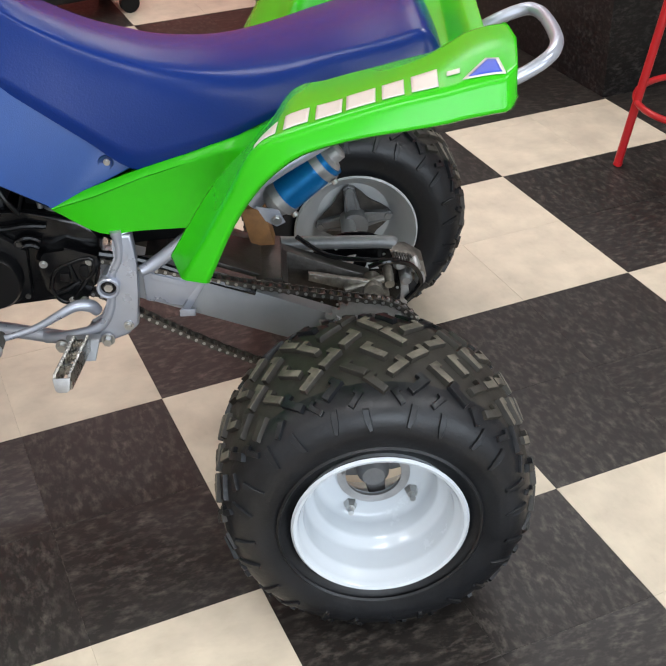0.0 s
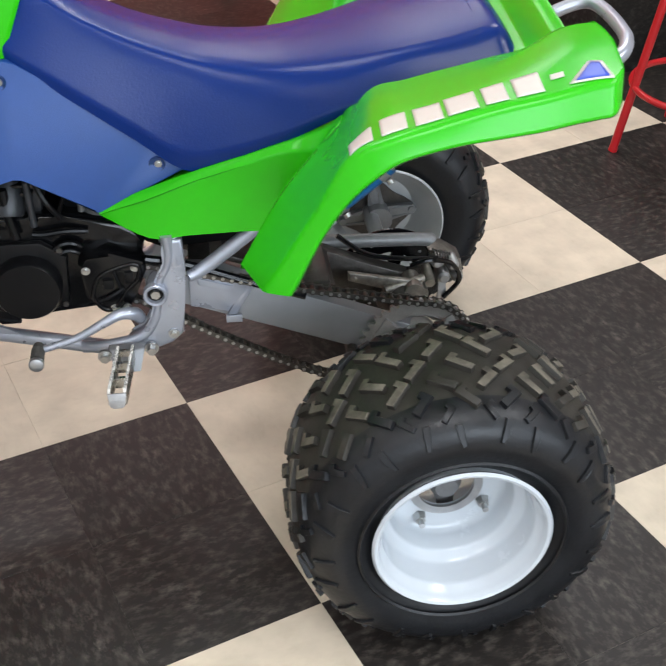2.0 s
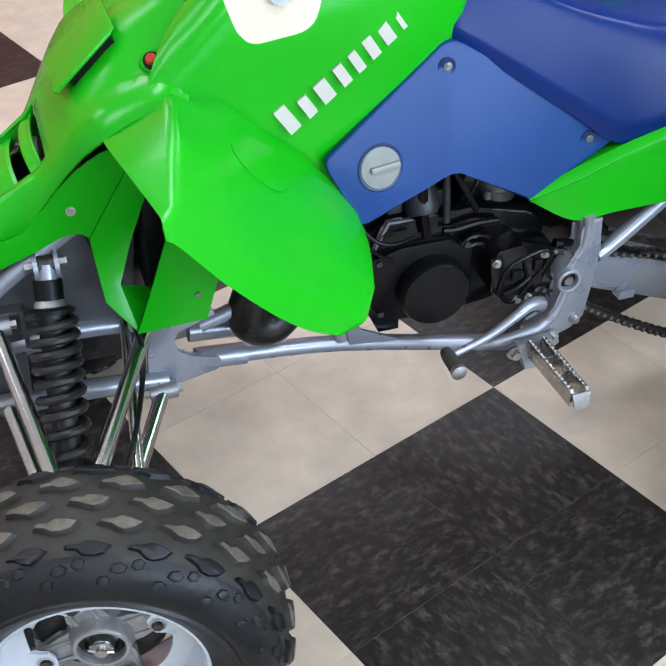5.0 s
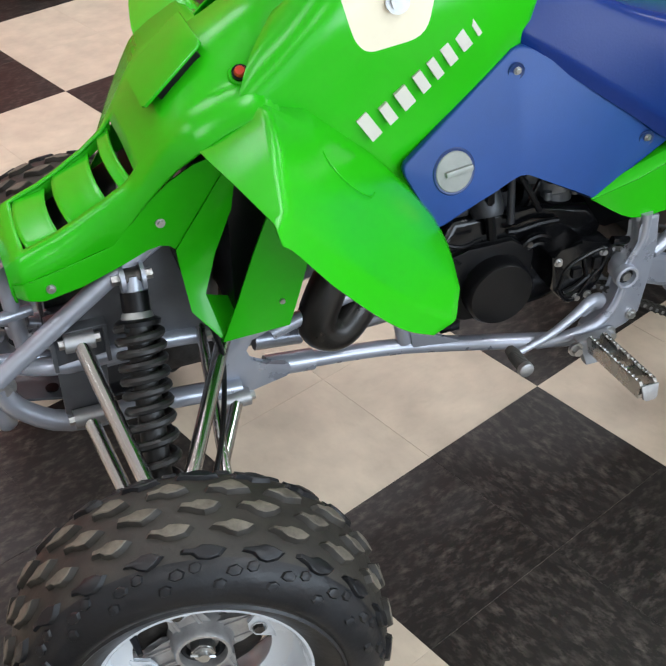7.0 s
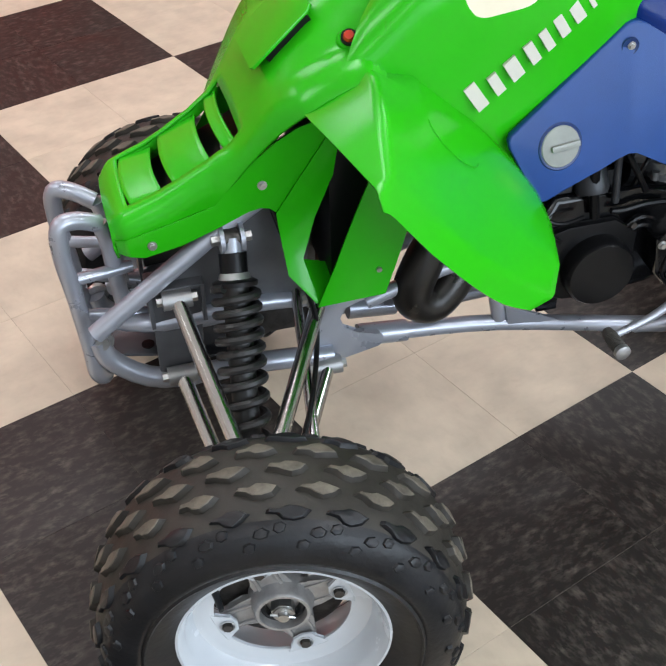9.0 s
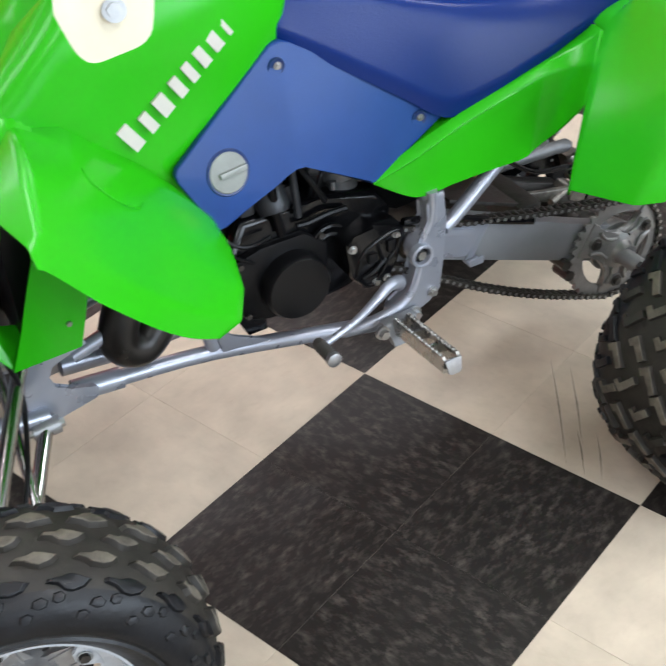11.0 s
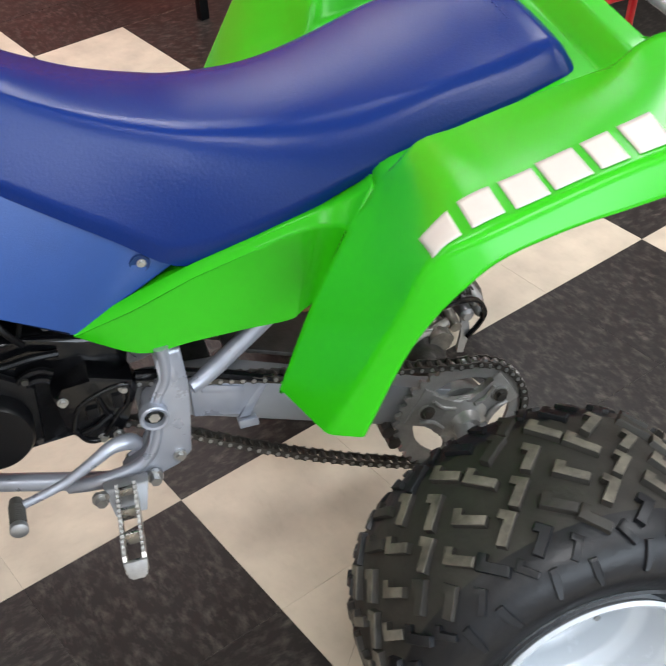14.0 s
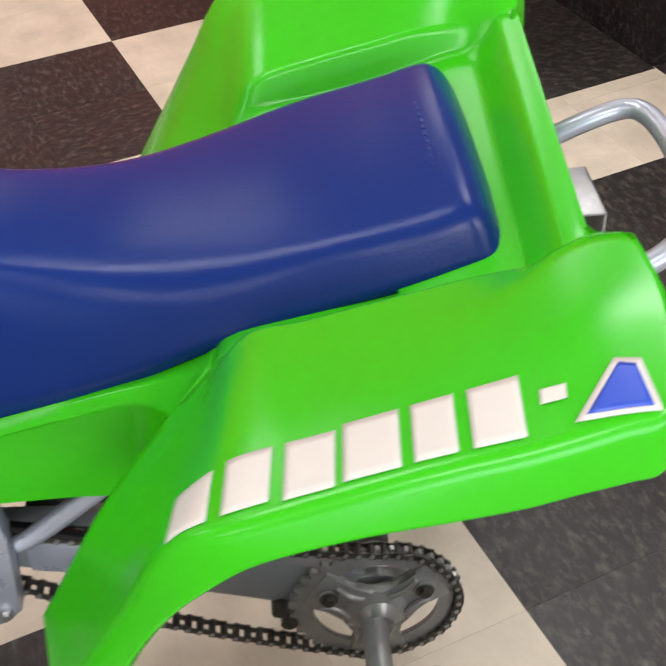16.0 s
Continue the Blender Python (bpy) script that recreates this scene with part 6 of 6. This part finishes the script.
def rear_fender(s):
    mirror = s > 0
    def lead(a, b):
        a, b = Vector(a), Vector(b)
        return [tuple(a + (b - a) * f) for f in (0, 0.10, 0.22, 0.36, 0.68, 1)]
    # crosswise rows, from the foot of the leg up and back to the tail: seat side, wall, plateau, crease, outer edge
    g = [lead((-0.315, -0.331, 0.604), (-0.290, -0.441, 0.623)) + [(-0.256, -0.464, 0.629)],
         lead((-0.238, -0.268, 0.699), (-0.219, -0.445, 0.748)) + [(-0.200, -0.465, 0.741)],
         lead((-0.154, -0.196, 0.755), (-0.165, -0.447, 0.837)) + [(-0.149, -0.471, 0.803)],
         [(-0.130, -0.190, 0.776), (-0.124, -0.206, 0.795), (-0.117, -0.223, 0.819), (-0.122, -0.290, 0.834), (-0.127, -0.370, 0.846), (-0.132, -0.456, 0.852), (-0.115, -0.471, 0.826)],
         [(-0.056, -0.178, 0.796), (-0.057, -0.206, 0.802), (-0.058, -0.224, 0.838), (-0.058, -0.302, 0.853), (-0.056, -0.370, 0.866), (-0.053, -0.456, 0.875), (-0.048, -0.471, 0.845)],
         [(0.028, -0.178, 0.814), (0.029, -0.206, 0.820), (0.030, -0.224, 0.858), (0.030, -0.302, 0.877), (0.030, -0.370, 0.890), (0.031, -0.456, 0.895), (0.031, -0.471, 0.856)],
         [(0.074, -0.178, 0.828), (0.075, -0.206, 0.834), (0.076, -0.224, 0.868), (0.076, -0.298, 0.893), (0.077, -0.370, 0.904), (0.078, -0.456, 0.903), (0.078, -0.470, 0.862)],
         [(0.108, -0.178, 0.838), (0.110, -0.206, 0.845), (0.112, -0.221, 0.871), (0.113, -0.276, 0.905), (0.114, -0.360, 0.916), (0.115, -0.454, 0.91), (0.115, -0.467, 0.868)],
         [(0.138, -0.180, 0.848), (0.140, -0.204, 0.853), (0.142, -0.217, 0.870), (0.145, -0.250, 0.914), (0.148, -0.345, 0.924), (0.148, -0.450, 0.916), (0.148, -0.464, 0.872)],
         [(0.166, -0.184, 0.872), (0.168, -0.200, 0.876), (0.170, -0.209, 0.886), (0.176, -0.246, 0.921), (0.180, -0.335, 0.928), (0.172, -0.446, 0.919), (0.172, -0.460, 0.876)],
         [(0.184, -0.186, 0.8895), (0.186, -0.202, 0.891), (0.190, -0.212, 0.896), (0.203, -0.256, 0.927), (0.205, -0.330, 0.929), (0.189, -0.424, 0.924), (0.186, -0.440, 0.888)]]
    # the inner edge is tucked under the saddle, the outer one turned in
    g = [[Vector((r[0][0], r[0][1] + (0.045 if k > 2 else 0.004), r[0][2] - 0.010))] + r[:6] + [Vector(r[6]), Vector((r[6][0] + 0.006, r[6][1] + 0.010, r[6][2] - 0.006))] for k, r in enumerate(g)]
    g = [fillet(fillet(r, 7, 0.004, 2), 6, 0.011, 4) for r in g]
    for k, d in ((5, 0.030), (4, 0.020), (3, 0.007), (2, 0.006)):
        g = [fillet(r, k, d, 4) for r in g]
    span = [sum((a - b).length for a, b in zip(p, q)) for p, q in zip(g, g[1:])]
    cols = [even_spline([r[k] for r in g], span, 5) for k in range(len(g[0]))]
    fine = [[tuple(c[i]) for c in cols] for i in range(len(cols[0]))]
    if s < 0:
        FENDER_TOP.extend(fine)
    f = shell("rear_fender", fine, GREEN, quad, "green moulded plastic rear fender", mirror=mirror, thick=0.004)
    # forward strip under the saddle
    strip = [[(-0.530, -0.136, 0.592), (-0.528, -0.137, 0.595), (-0.526, -0.126, 0.598)], [(-0.455, -0.139, 0.545), (-0.455, -0.139, 0.616), (-0.450, -0.128, 0.626)], [(-0.385, -0.143, 0.548), (-0.374, -0.142, 0.646), (-0.366, -0.130, 0.657)],
                                 [(-0.315, -0.146, 0.551), (-0.312, -0.149, 0.668), (-0.304, -0.138, 0.681)], [(-0.256, -0.152, 0.555), (-0.262, -0.158, 0.688), (-0.252, -0.148, 0.702)], [(-0.243, -0.162, 0.572), (-0.215, -0.172, 0.704), (-0.203, -0.160, 0.722)],
                                 [(-0.232, -0.205, 0.624), (-0.190, -0.202, 0.718), (-0.165, -0.178, 0.744)], [(-0.237, -0.266, 0.696), (-0.196, -0.231, 0.727), (-0.149, -0.190, 0.759)]]
    strip = [fillet(fillet(r + [(r[2][0] + 0.012, r[2][1] + 0.055, r[2][2] - 0.006)], 2, 0.005, 3), 1, 0.005, 3) for r in strip]
    span = [(p[2] - q[2]).length for p, q in zip(strip, strip[1:])]
    cols = [even_spline([r[k] for r in strip], span, 4) for k in range(len(strip[0]))]
    shell("fender_front_strip", [[tuple(c[i]) for c in cols] for i in range(len(cols[0]))], GREEN, f, mirror=mirror)
    shell("fender_lip", [[(-0.530, -0.1385, 0.5945), (-0.529, -0.128, 0.599)], [(-0.455, -0.1435, 0.618), (-0.452, -0.126, 0.629)], [(-0.374, -0.1435, 0.648), (-0.367, -0.128, 0.659)], [(-0.312, -0.1500, 0.669), (-0.305, -0.136, 0.681)], [(-0.270, -0.1555, 0.682), (-0.262, -0.144, 0.695)]], GREEN, f, mirror=mirror, thick=0.003)
    # end wall at the back
    shell("fender_tail", [[(0.184, -0.186, 0.889), (0.190, -0.212, 0.895), (0.203, -0.256, 0.926), (0.205, -0.330, 0.928), (0.189, -0.424, 0.923)], [(0.192, -0.186, 0.850), (0.197, -0.212, 0.850), (0.208, -0.256, 0.854), (0.211, -0.330, 0.862), (0.188, -0.436, 0.884)]], GREEN, f, mirror=mirror, bevel=0.004)


both(rear_fender)
deck = []
for x, z in ((0.040, 0.818), (0.108, 0.841), (0.143, 0.849), (0.153, 0.855), (0.172, 0.883), (0.180, 0.8885), (0.195, 0.8905), (0.1995, 0.888), (0.205, 0.850)):
    deck.append([(x + 0.066 * y, y, z) for y in (-0.222, -0.15, -0.07, 0, 0.07, 0.15, 0.222)])
shell("tail_deck", smooth_grid(deck, 3, 2), GREEN, quad, "green plastic tail deck behind the saddle")
# lettering stands in as slanted white blocks, the last one blue with a white edge
def fender_top(x, y):
    """Height of the fender's upper face over a point of the plan."""
    for p, q in zip(FENDER_TOP, FENDER_TOP[1:]):
        for k in range(len(p) - 1):
            for a, b, c in ((p[k], p[k + 1], q[k]), (q[k + 1], q[k], p[k + 1])):
                den = (b[1] - c[1]) * (a[0] - c[0]) + (c[0] - b[0]) * (a[1] - c[1])
                if abs(den) < 1e-12:
                    continue
                u = ((b[1] - c[1]) * (x - c[0]) + (c[0] - b[0]) * (y - c[1])) / den
                v = ((c[1] - a[1]) * (x - c[0]) + (a[0] - c[0]) * (y - c[1])) / den
                if u > -1e-6 and v > -1e-6 and u + v < 1 + 1e-6:
                    return u * a[2] + v * b[2] + (1 - u - v) * c[2]
    return 0.8


def decal(nm, material, pts, lift, parent):
    """A thin film on the fender: pts runs out along one edge and back along the other, in pairs."""
    bm = bmesh.new()
    n = len(pts) // 2
    a, b = pts[:n], pts[n:][::-1]
    rows = []
    for i in range(n):
        rows.append([(a[i][0] + (b[i][0] - a[i][0]) * k / 8, a[i][1] + (b[i][1] - a[i][1]) * k / 8) for k in range(9)])
    fine = []
    for p, q in zip(rows, rows[1:]):
        for j in range(8):
            fine.append([(u[0] + (v[0] - u[0]) * j / 8, u[1] + (v[1] - u[1]) * j / 8) for u, v in zip(p, q)])
    fine.append(rows[-1])
    grid(bm, [[(x, y, fender_top(x, y) + lift) for x, y in r] for r in fine])
    ob = part(nm, bm, material, parent)
    t = ob.modifiers.new("film", "SOLIDIFY")
    t.thickness, t.offset = 0.0008, 1
    return ob


fender_near = [o for o in quad.children if o.name.startswith("rear_fender")][0]
# widths and gaps of the blocks, along the fender's crease
x = -0.172
for wd, gap, y0, y1 in ((0.030, 0.008, -0.443, -0.392), (0.034, 0.007, -0.443, -0.390), (0.036, 0.003, -0.446, -0.390), (0.040, 0.006, -0.444, -0.386), (0.030, 0.007, -0.443, -0.386), (0.036, 0.0, -0.443, -0.386)):
    k = 0.005
    decal("letter_block", DECAL, [(x, y0), (x + wd, y0), (x + wd + k, y1), (x + k, y1)], 0.0012, fender_near)
    x += wd + gap + 0.003
decal("letter_dash", DECAL, [(0.094, -0.418), (0.112, -0.418), (0.114, -0.405), (0.096, -0.405)], 0.0012, fender_near)
decal("mark_edge", DECAL, [(0.112, -0.440), (0.170, -0.443), (0.168, -0.396), (0.150, -0.392)], 0.0012, fender_near)
decal("mark_block", DECALBLUE, [(0.121, -0.436), (0.165, -0.439), (0.163, -0.401), (0.152, -0.397)], 0.0020, fender_near)

# grab rail and tail bracket
gl = [(0.08, -0.150, 0.731), (0.15, -0.152, 0.753), (0.247, -0.153, 0.796), (0.296, -0.136, 0.818), (0.318, -0.10, 0.827), (0.326, -0.05, 0.829), (0.328, 0.02, 0.829), (0.322, 0.066, 0.829), (0.304, 0.086, 0.827), (0.262, 0.090, 0.812), (0.19, 0.096, 0.775), (0.10, 0.10, 0.742)]
part("grab_rail", sweep(bmesh.new(), gl, 0.0115, 14, 5), SILVER, quad, "silver tubular rear grab rail")
bm = bmesh.new()
box(bm, (0.200, -0.066, 0.800), (0.246, 0.018, 0.803), 0.001)
box(bm, (0.243, -0.066, 0.768), (0.246, 0.018, 0.803), 0.001)
part("tail_bracket", bm, CASTHUB, quad, "bare folded metal tail bracket")

# all but the wheels and the green shells sits a little higher and further back
for ob in list(quad.children):
    if ob.name.split(".")[0] not in ("rear_wheel", "front_wheel", "hood", "nose_shroud", "scoop_leg", "scoop_side", "scoop_floor", "front_fender", "rear_fender", "tail_deck", "brand_mark_bar", "side_panel", "seat"):
        ob.location += Vector((0.004, 0, 0.004))

# ---- other things in the showroom ----
def bar_stool(at, turn):
    st = new("bar_stool")
    st.matrix_world = Matrix.Translation(at) @ Matrix.Rotation(turn, 4, "Z")
    for k in range(4):
        a = radians(45 + 90 * k)
        c, s = math.cos(a), math.sin(a)
        part("leg", sweep(bmesh.new(), [(0.235 * c, 0.235 * s, 0.012), (0.115 * c, 0.115 * s, 0.72)], 0.0125, 14, 1), RED, st, "red painted tube leg")
        part("foot_cap", sweep(bmesh.new(), [(0.237 * c, 0.237 * s, 0.0), (0.2335 * c, 0.2335 * s, 0.012)], 0.0135, 14, 1), RED, st)
    ring = [(0.204 * math.cos(2 * math.pi * k / 40), 0.204 * math.sin(2 * math.pi * k / 40), 0.200) for k in range(41)]
    part("foot_ring", sweep(bmesh.new(), ring, 0.010, 10, 1), RED, st, "red painted foot ring")
    part("seat", lathe(bmesh.new(), [(0.0, 0.72), (0.17, 0.72), (0.18, 0.735), (0.18, 0.76), (0.16, 0.775), (0.0, 0.78)], 40, (0, 0, 0), "z"), SATIN, st, "round black padded seat")
    return tagged(st, "red painted metal bar stool with a foot ring", "stool", "bar stools")


bar_stool((1.091, 1.124, 0), radians(40))


def motorcycle(at, turn):
    mc = new("motorcycle")
    mc.matrix_world = Matrix.Translation(at) @ Matrix.Rotation(turn, 4, "Z")
    R = 0.33
    w = new("front_wheel")
    w.parent = mc
    prof = [(R - 0.075, -0.035), (R - 0.04, -0.052), (R - 0.012, -0.040), (R, 0.0), (R - 0.012, 0.040), (R - 0.04, 0.052), (R - 0.075, 0.035)]
    part("tyre", lathe(bmesh.new(), prof, 64, (0, 0, R), closed=True), RUBBER, w, "black motorcycle tyre")
    part("rim", lathe(bmesh.new(), [(R - 0.060, -0.034), (R - 0.072, -0.040), (R - 0.085, -0.030), (R - 0.095, 0), (R - 0.085, 0.030), (R - 0.072, 0.040), (R - 0.060, 0.034)], 64, (0, 0, R), closed=True), CHROME, w, "polished chrome rim")
    part("hub", lathe(bmesh.new(), [(0.02, -0.06), (0.04, -0.058), (0.045, -0.048), (0.088, -0.046), (0.105, -0.034), (0.110, -0.030), (0.110, 0.030), (0.105, 0.034), (0.088, 0.046), (0.045, 0.048), (0.04, 0.058), (0.02, 0.06)], 32, (0, 0, R)), ALLOY, w, "cast alloy drum hub")
    for k in range(28):
        a = 2 * math.pi * k / 28
        b = a + (0.35 if k % 2 else -0.35)
        y = 0.035 * (1 if k % 4 < 2 else -1)
        part("spoke", sweep(bmesh.new(), [(0.09 * math.cos(b), y, R + 0.09 * math.sin(b)), ((R - 0.085) * math.cos(a), 0, R + (R - 0.085) * math.sin(a))], 0.002, 6, 1), STEEL, w)
    for y in (-0.085, 0.085):
        part("fork_leg", sweep(bmesh.new(), [(0.0, y, R - 0.03), (-0.10, y, R + 0.22), (-0.28, y, R + 0.62)], [0.028, 0.028, 0.020], 16, 2), ALLOY, mc, "alloy fork leg")
    part("axle", bar(bmesh.new(), (0, -0.11, R), (0, 0.11, R), 0.012), STEEL, mc)
    part("fender", sweep(bmesh.new(), [((R + 0.03) * math.cos(a), 0, R + (R + 0.03) * math.sin(a)) for a in (radians(40 + 12 * k) for k in range(10))], 0.035, 12, 1), BLACK, mc, "black front mudguard")
    return tagged(mc, "parked motorcycle with a chrome spoked front wheel", "motorcycle")


motorcycle((1.36, 0.80, 0), radians(198))


def dark_table(at, turn):
    tb = new("table")
    tb.matrix_world = Matrix.Translation(at) @ Matrix.Rotation(turn, 4, "Z")
    part("tabletop", box(bmesh.new(), (-0.75, -0.4, 0.71), (0.75, 0.4, 0.75), 0.006), SATIN, tb)
    for x in (-0.7, 0.7):
        for y in (-0.35, 0.35):
            part("leg", box(bmesh.new(), (x - 0.015, y - 0.015, 0), (x + 0.015, y + 0.015, 0.71), 0.003), SATIN, tb, "thin black square leg")
    return tagged(tb, "black topped table on thin square metal legs", "table")


dark_table((0.578, 2.673, 0), TH)
# dark boarded counter at the back corner
ct = new("display_counter")
for a, b in (((2.995, 3.995), (6.5, 4.9)), ((2.995, 2.60), (6.5, 3.99))):
    part("counter_body", box(bmesh.new(), (a[0] * S, a[1] * S, 0.0), (b[0] * S, b[1] * S, 1.25), 0.0, FLOOR_M), SPECK, ct)
tagged(ct, "black speckled laminate display counter", "counter")
part("floor_border", box(bmesh.new(), (1.5 * S, 2.58 * S, -0.003), (2.994 * S, 3.994 * S, 0.0012), 0.0, FLOOR_M), DARKTILE, floor)
# equipment trolley with a silver case
tr = new("trolley")
tr.matrix_world = Matrix.Translation((-0.95, 2.85, 0)) @ Matrix.Rotation(TH + 0.1, 4, "Z")
part("platform", box(bmesh.new(), (-0.25, -0.2, 0.09), (0.2, 0.2, 0.13), 0.008), SATIN, tr)
for x in (-0.2, 0.16):
    for y in (-0.16, 0.16):
        part("caster", sweep(bmesh.new(), [(x, y - 0.014, 0.04), (x, y + 0.014, 0.04)], 0.04, 18, 1), SATIN, tr, "black rubber caster")
part("handle_post", sweep(bmesh.new(), [(0.16, 0.16, 0.12), (0.16, 0.16, 0.9)], 0.014, 12, 1), SATIN, tr)
part("case", box(bmesh.new(), (-0.24, -0.18, 0.131), (0.10, 0.18, 0.32), 0.012), ALLOY, tr, "silver metal equipment case")
tagged(tr, "black wheeled trolley carrying a silver metal case", "trolley")

# ---- floor tiles, last ----
# faint rubber scuffs where wheels have been turned
SCUFFS = ((-0.083, -0.060, -0.255, -0.321, 0.0028), (-0.173, -0.250, -0.246, -0.360, 0.0026), (-0.150, -0.280, -0.228, -0.386, 0.0024), (-0.066, -0.100, -0.200, -0.300, 0.0028))
T = S / 2
G = 0.00022
rngf = random.Random(4)


def tile_mesh(nm, material):
    bm = bmesh.new()
    h, b = T / 2 - G, 0.0004
    lo = [bm.verts.new((x * h, y * h, -0.0014)) for x, y in ((-1, -1), (1, -1), (1, 1), (-1, 1))]
    mid = [bm.verts.new((x * h, y * h, -b * 0.8)) for x, y in ((-1, -1), (1, -1), (1, 1), (-1, 1))]
    hi = [bm.verts.new((x * (h - b), y * (h - b), 0)) for x, y in ((-1, -1), (1, -1), (1, 1), (-1, 1))]
    bm.faces.new(hi)
    for p, q in ((lo, mid), (mid, hi)):
        for k in range(4):
            bm.faces.new((p[k], p[(k + 1) % 4], q[(k + 1) % 4], q[k]))
    me = bpy.data.meshes.new(nm)
    bmesh.ops.recalc_face_normals(bm, faces=bm.faces)
    bm.to_mesh(me)
    bm.free()
    me.materials.append(material)
    return me


MESH = {0: tile_mesh("cream_tile", CREAMTILE), 1: tile_mesh("dark_tile", DARKTILE)}
rest = {0: ([], []), 1: ([], [])}
near = []
for i in range(I0 * 2, I1 * 2):
    for j in range(J0 * 2, int(J1 * 2)):
        dark = 1 if (i // 2 + j // 2) % 2 else 0
        # square (0, 0) is cream: its left neighbour under the foot peg is dark
        c = Vector(((i + 0.5) * T + ((G * 0.85 if i % 2 == 0 else -G * 0.85) if dark else 0), (j + 0.5) * T, 0))
        if -5 <= i < 9 and -4 <= j < 14 and len(near) < 300:
            ob = new("floor_tile", MESH[dark])
            ob.parent = floor
            ob.matrix_world = FLOOR_M @ Matrix.Translation(c) @ Matrix.Rotation(math.pi / 2 * rngf.randrange(4), 4, "Z")
            near.append(ob)
        else:
            vs, fs = rest[dark]
            k = len(vs)
            h = T / 2 - G
            vs += [tuple(FLOOR_M @ (c + Vector((x * h, y * h, z)))) for z in (-0.0014, 0) for x, y in ((-1, -1), (1, -1), (1, 1), (-1, 1))]
            fs += [(k + 4, k + 5, k + 6, k + 7)] + [(k + a, k + (a + 1) % 4, k + 4 + (a + 1) % 4, k + 4 + a) for a in range(4)]
SCUFF = mat("tyre_scuff", (0.17, 0.14, 0.11), 0.6, vary=0.4, vscale=40)
for x0, y0, x1, y1, w in SCUFFS:
    a, b = Vector((x0, y0, 0.0003)), Vector((x1, y1, 0.0003))
    d = (b - a).normalized()
    nrm = Vector((-d.y, d.x, 0)) * w / 2
    bm = bmesh.new()
    mid = (a + b) / 2 + nrm * 1.5
    bm.faces.new([bm.verts.new(p) for p in (a, mid - nrm, b, mid + nrm)])
    part("tyre_scuff", bm, SCUFF, floor)
for d, (vs, fs) in rest.items():
    me = bpy.data.meshes.new("far_floor_tiles")
    me.from_pydata(vs, [], fs)
    me.materials.append(DARKTILE if d else CREAMTILE)
    ob = new("far_floor_tiles", me)
    ob.parent = floor
    tagged(ob, kind="stuff")
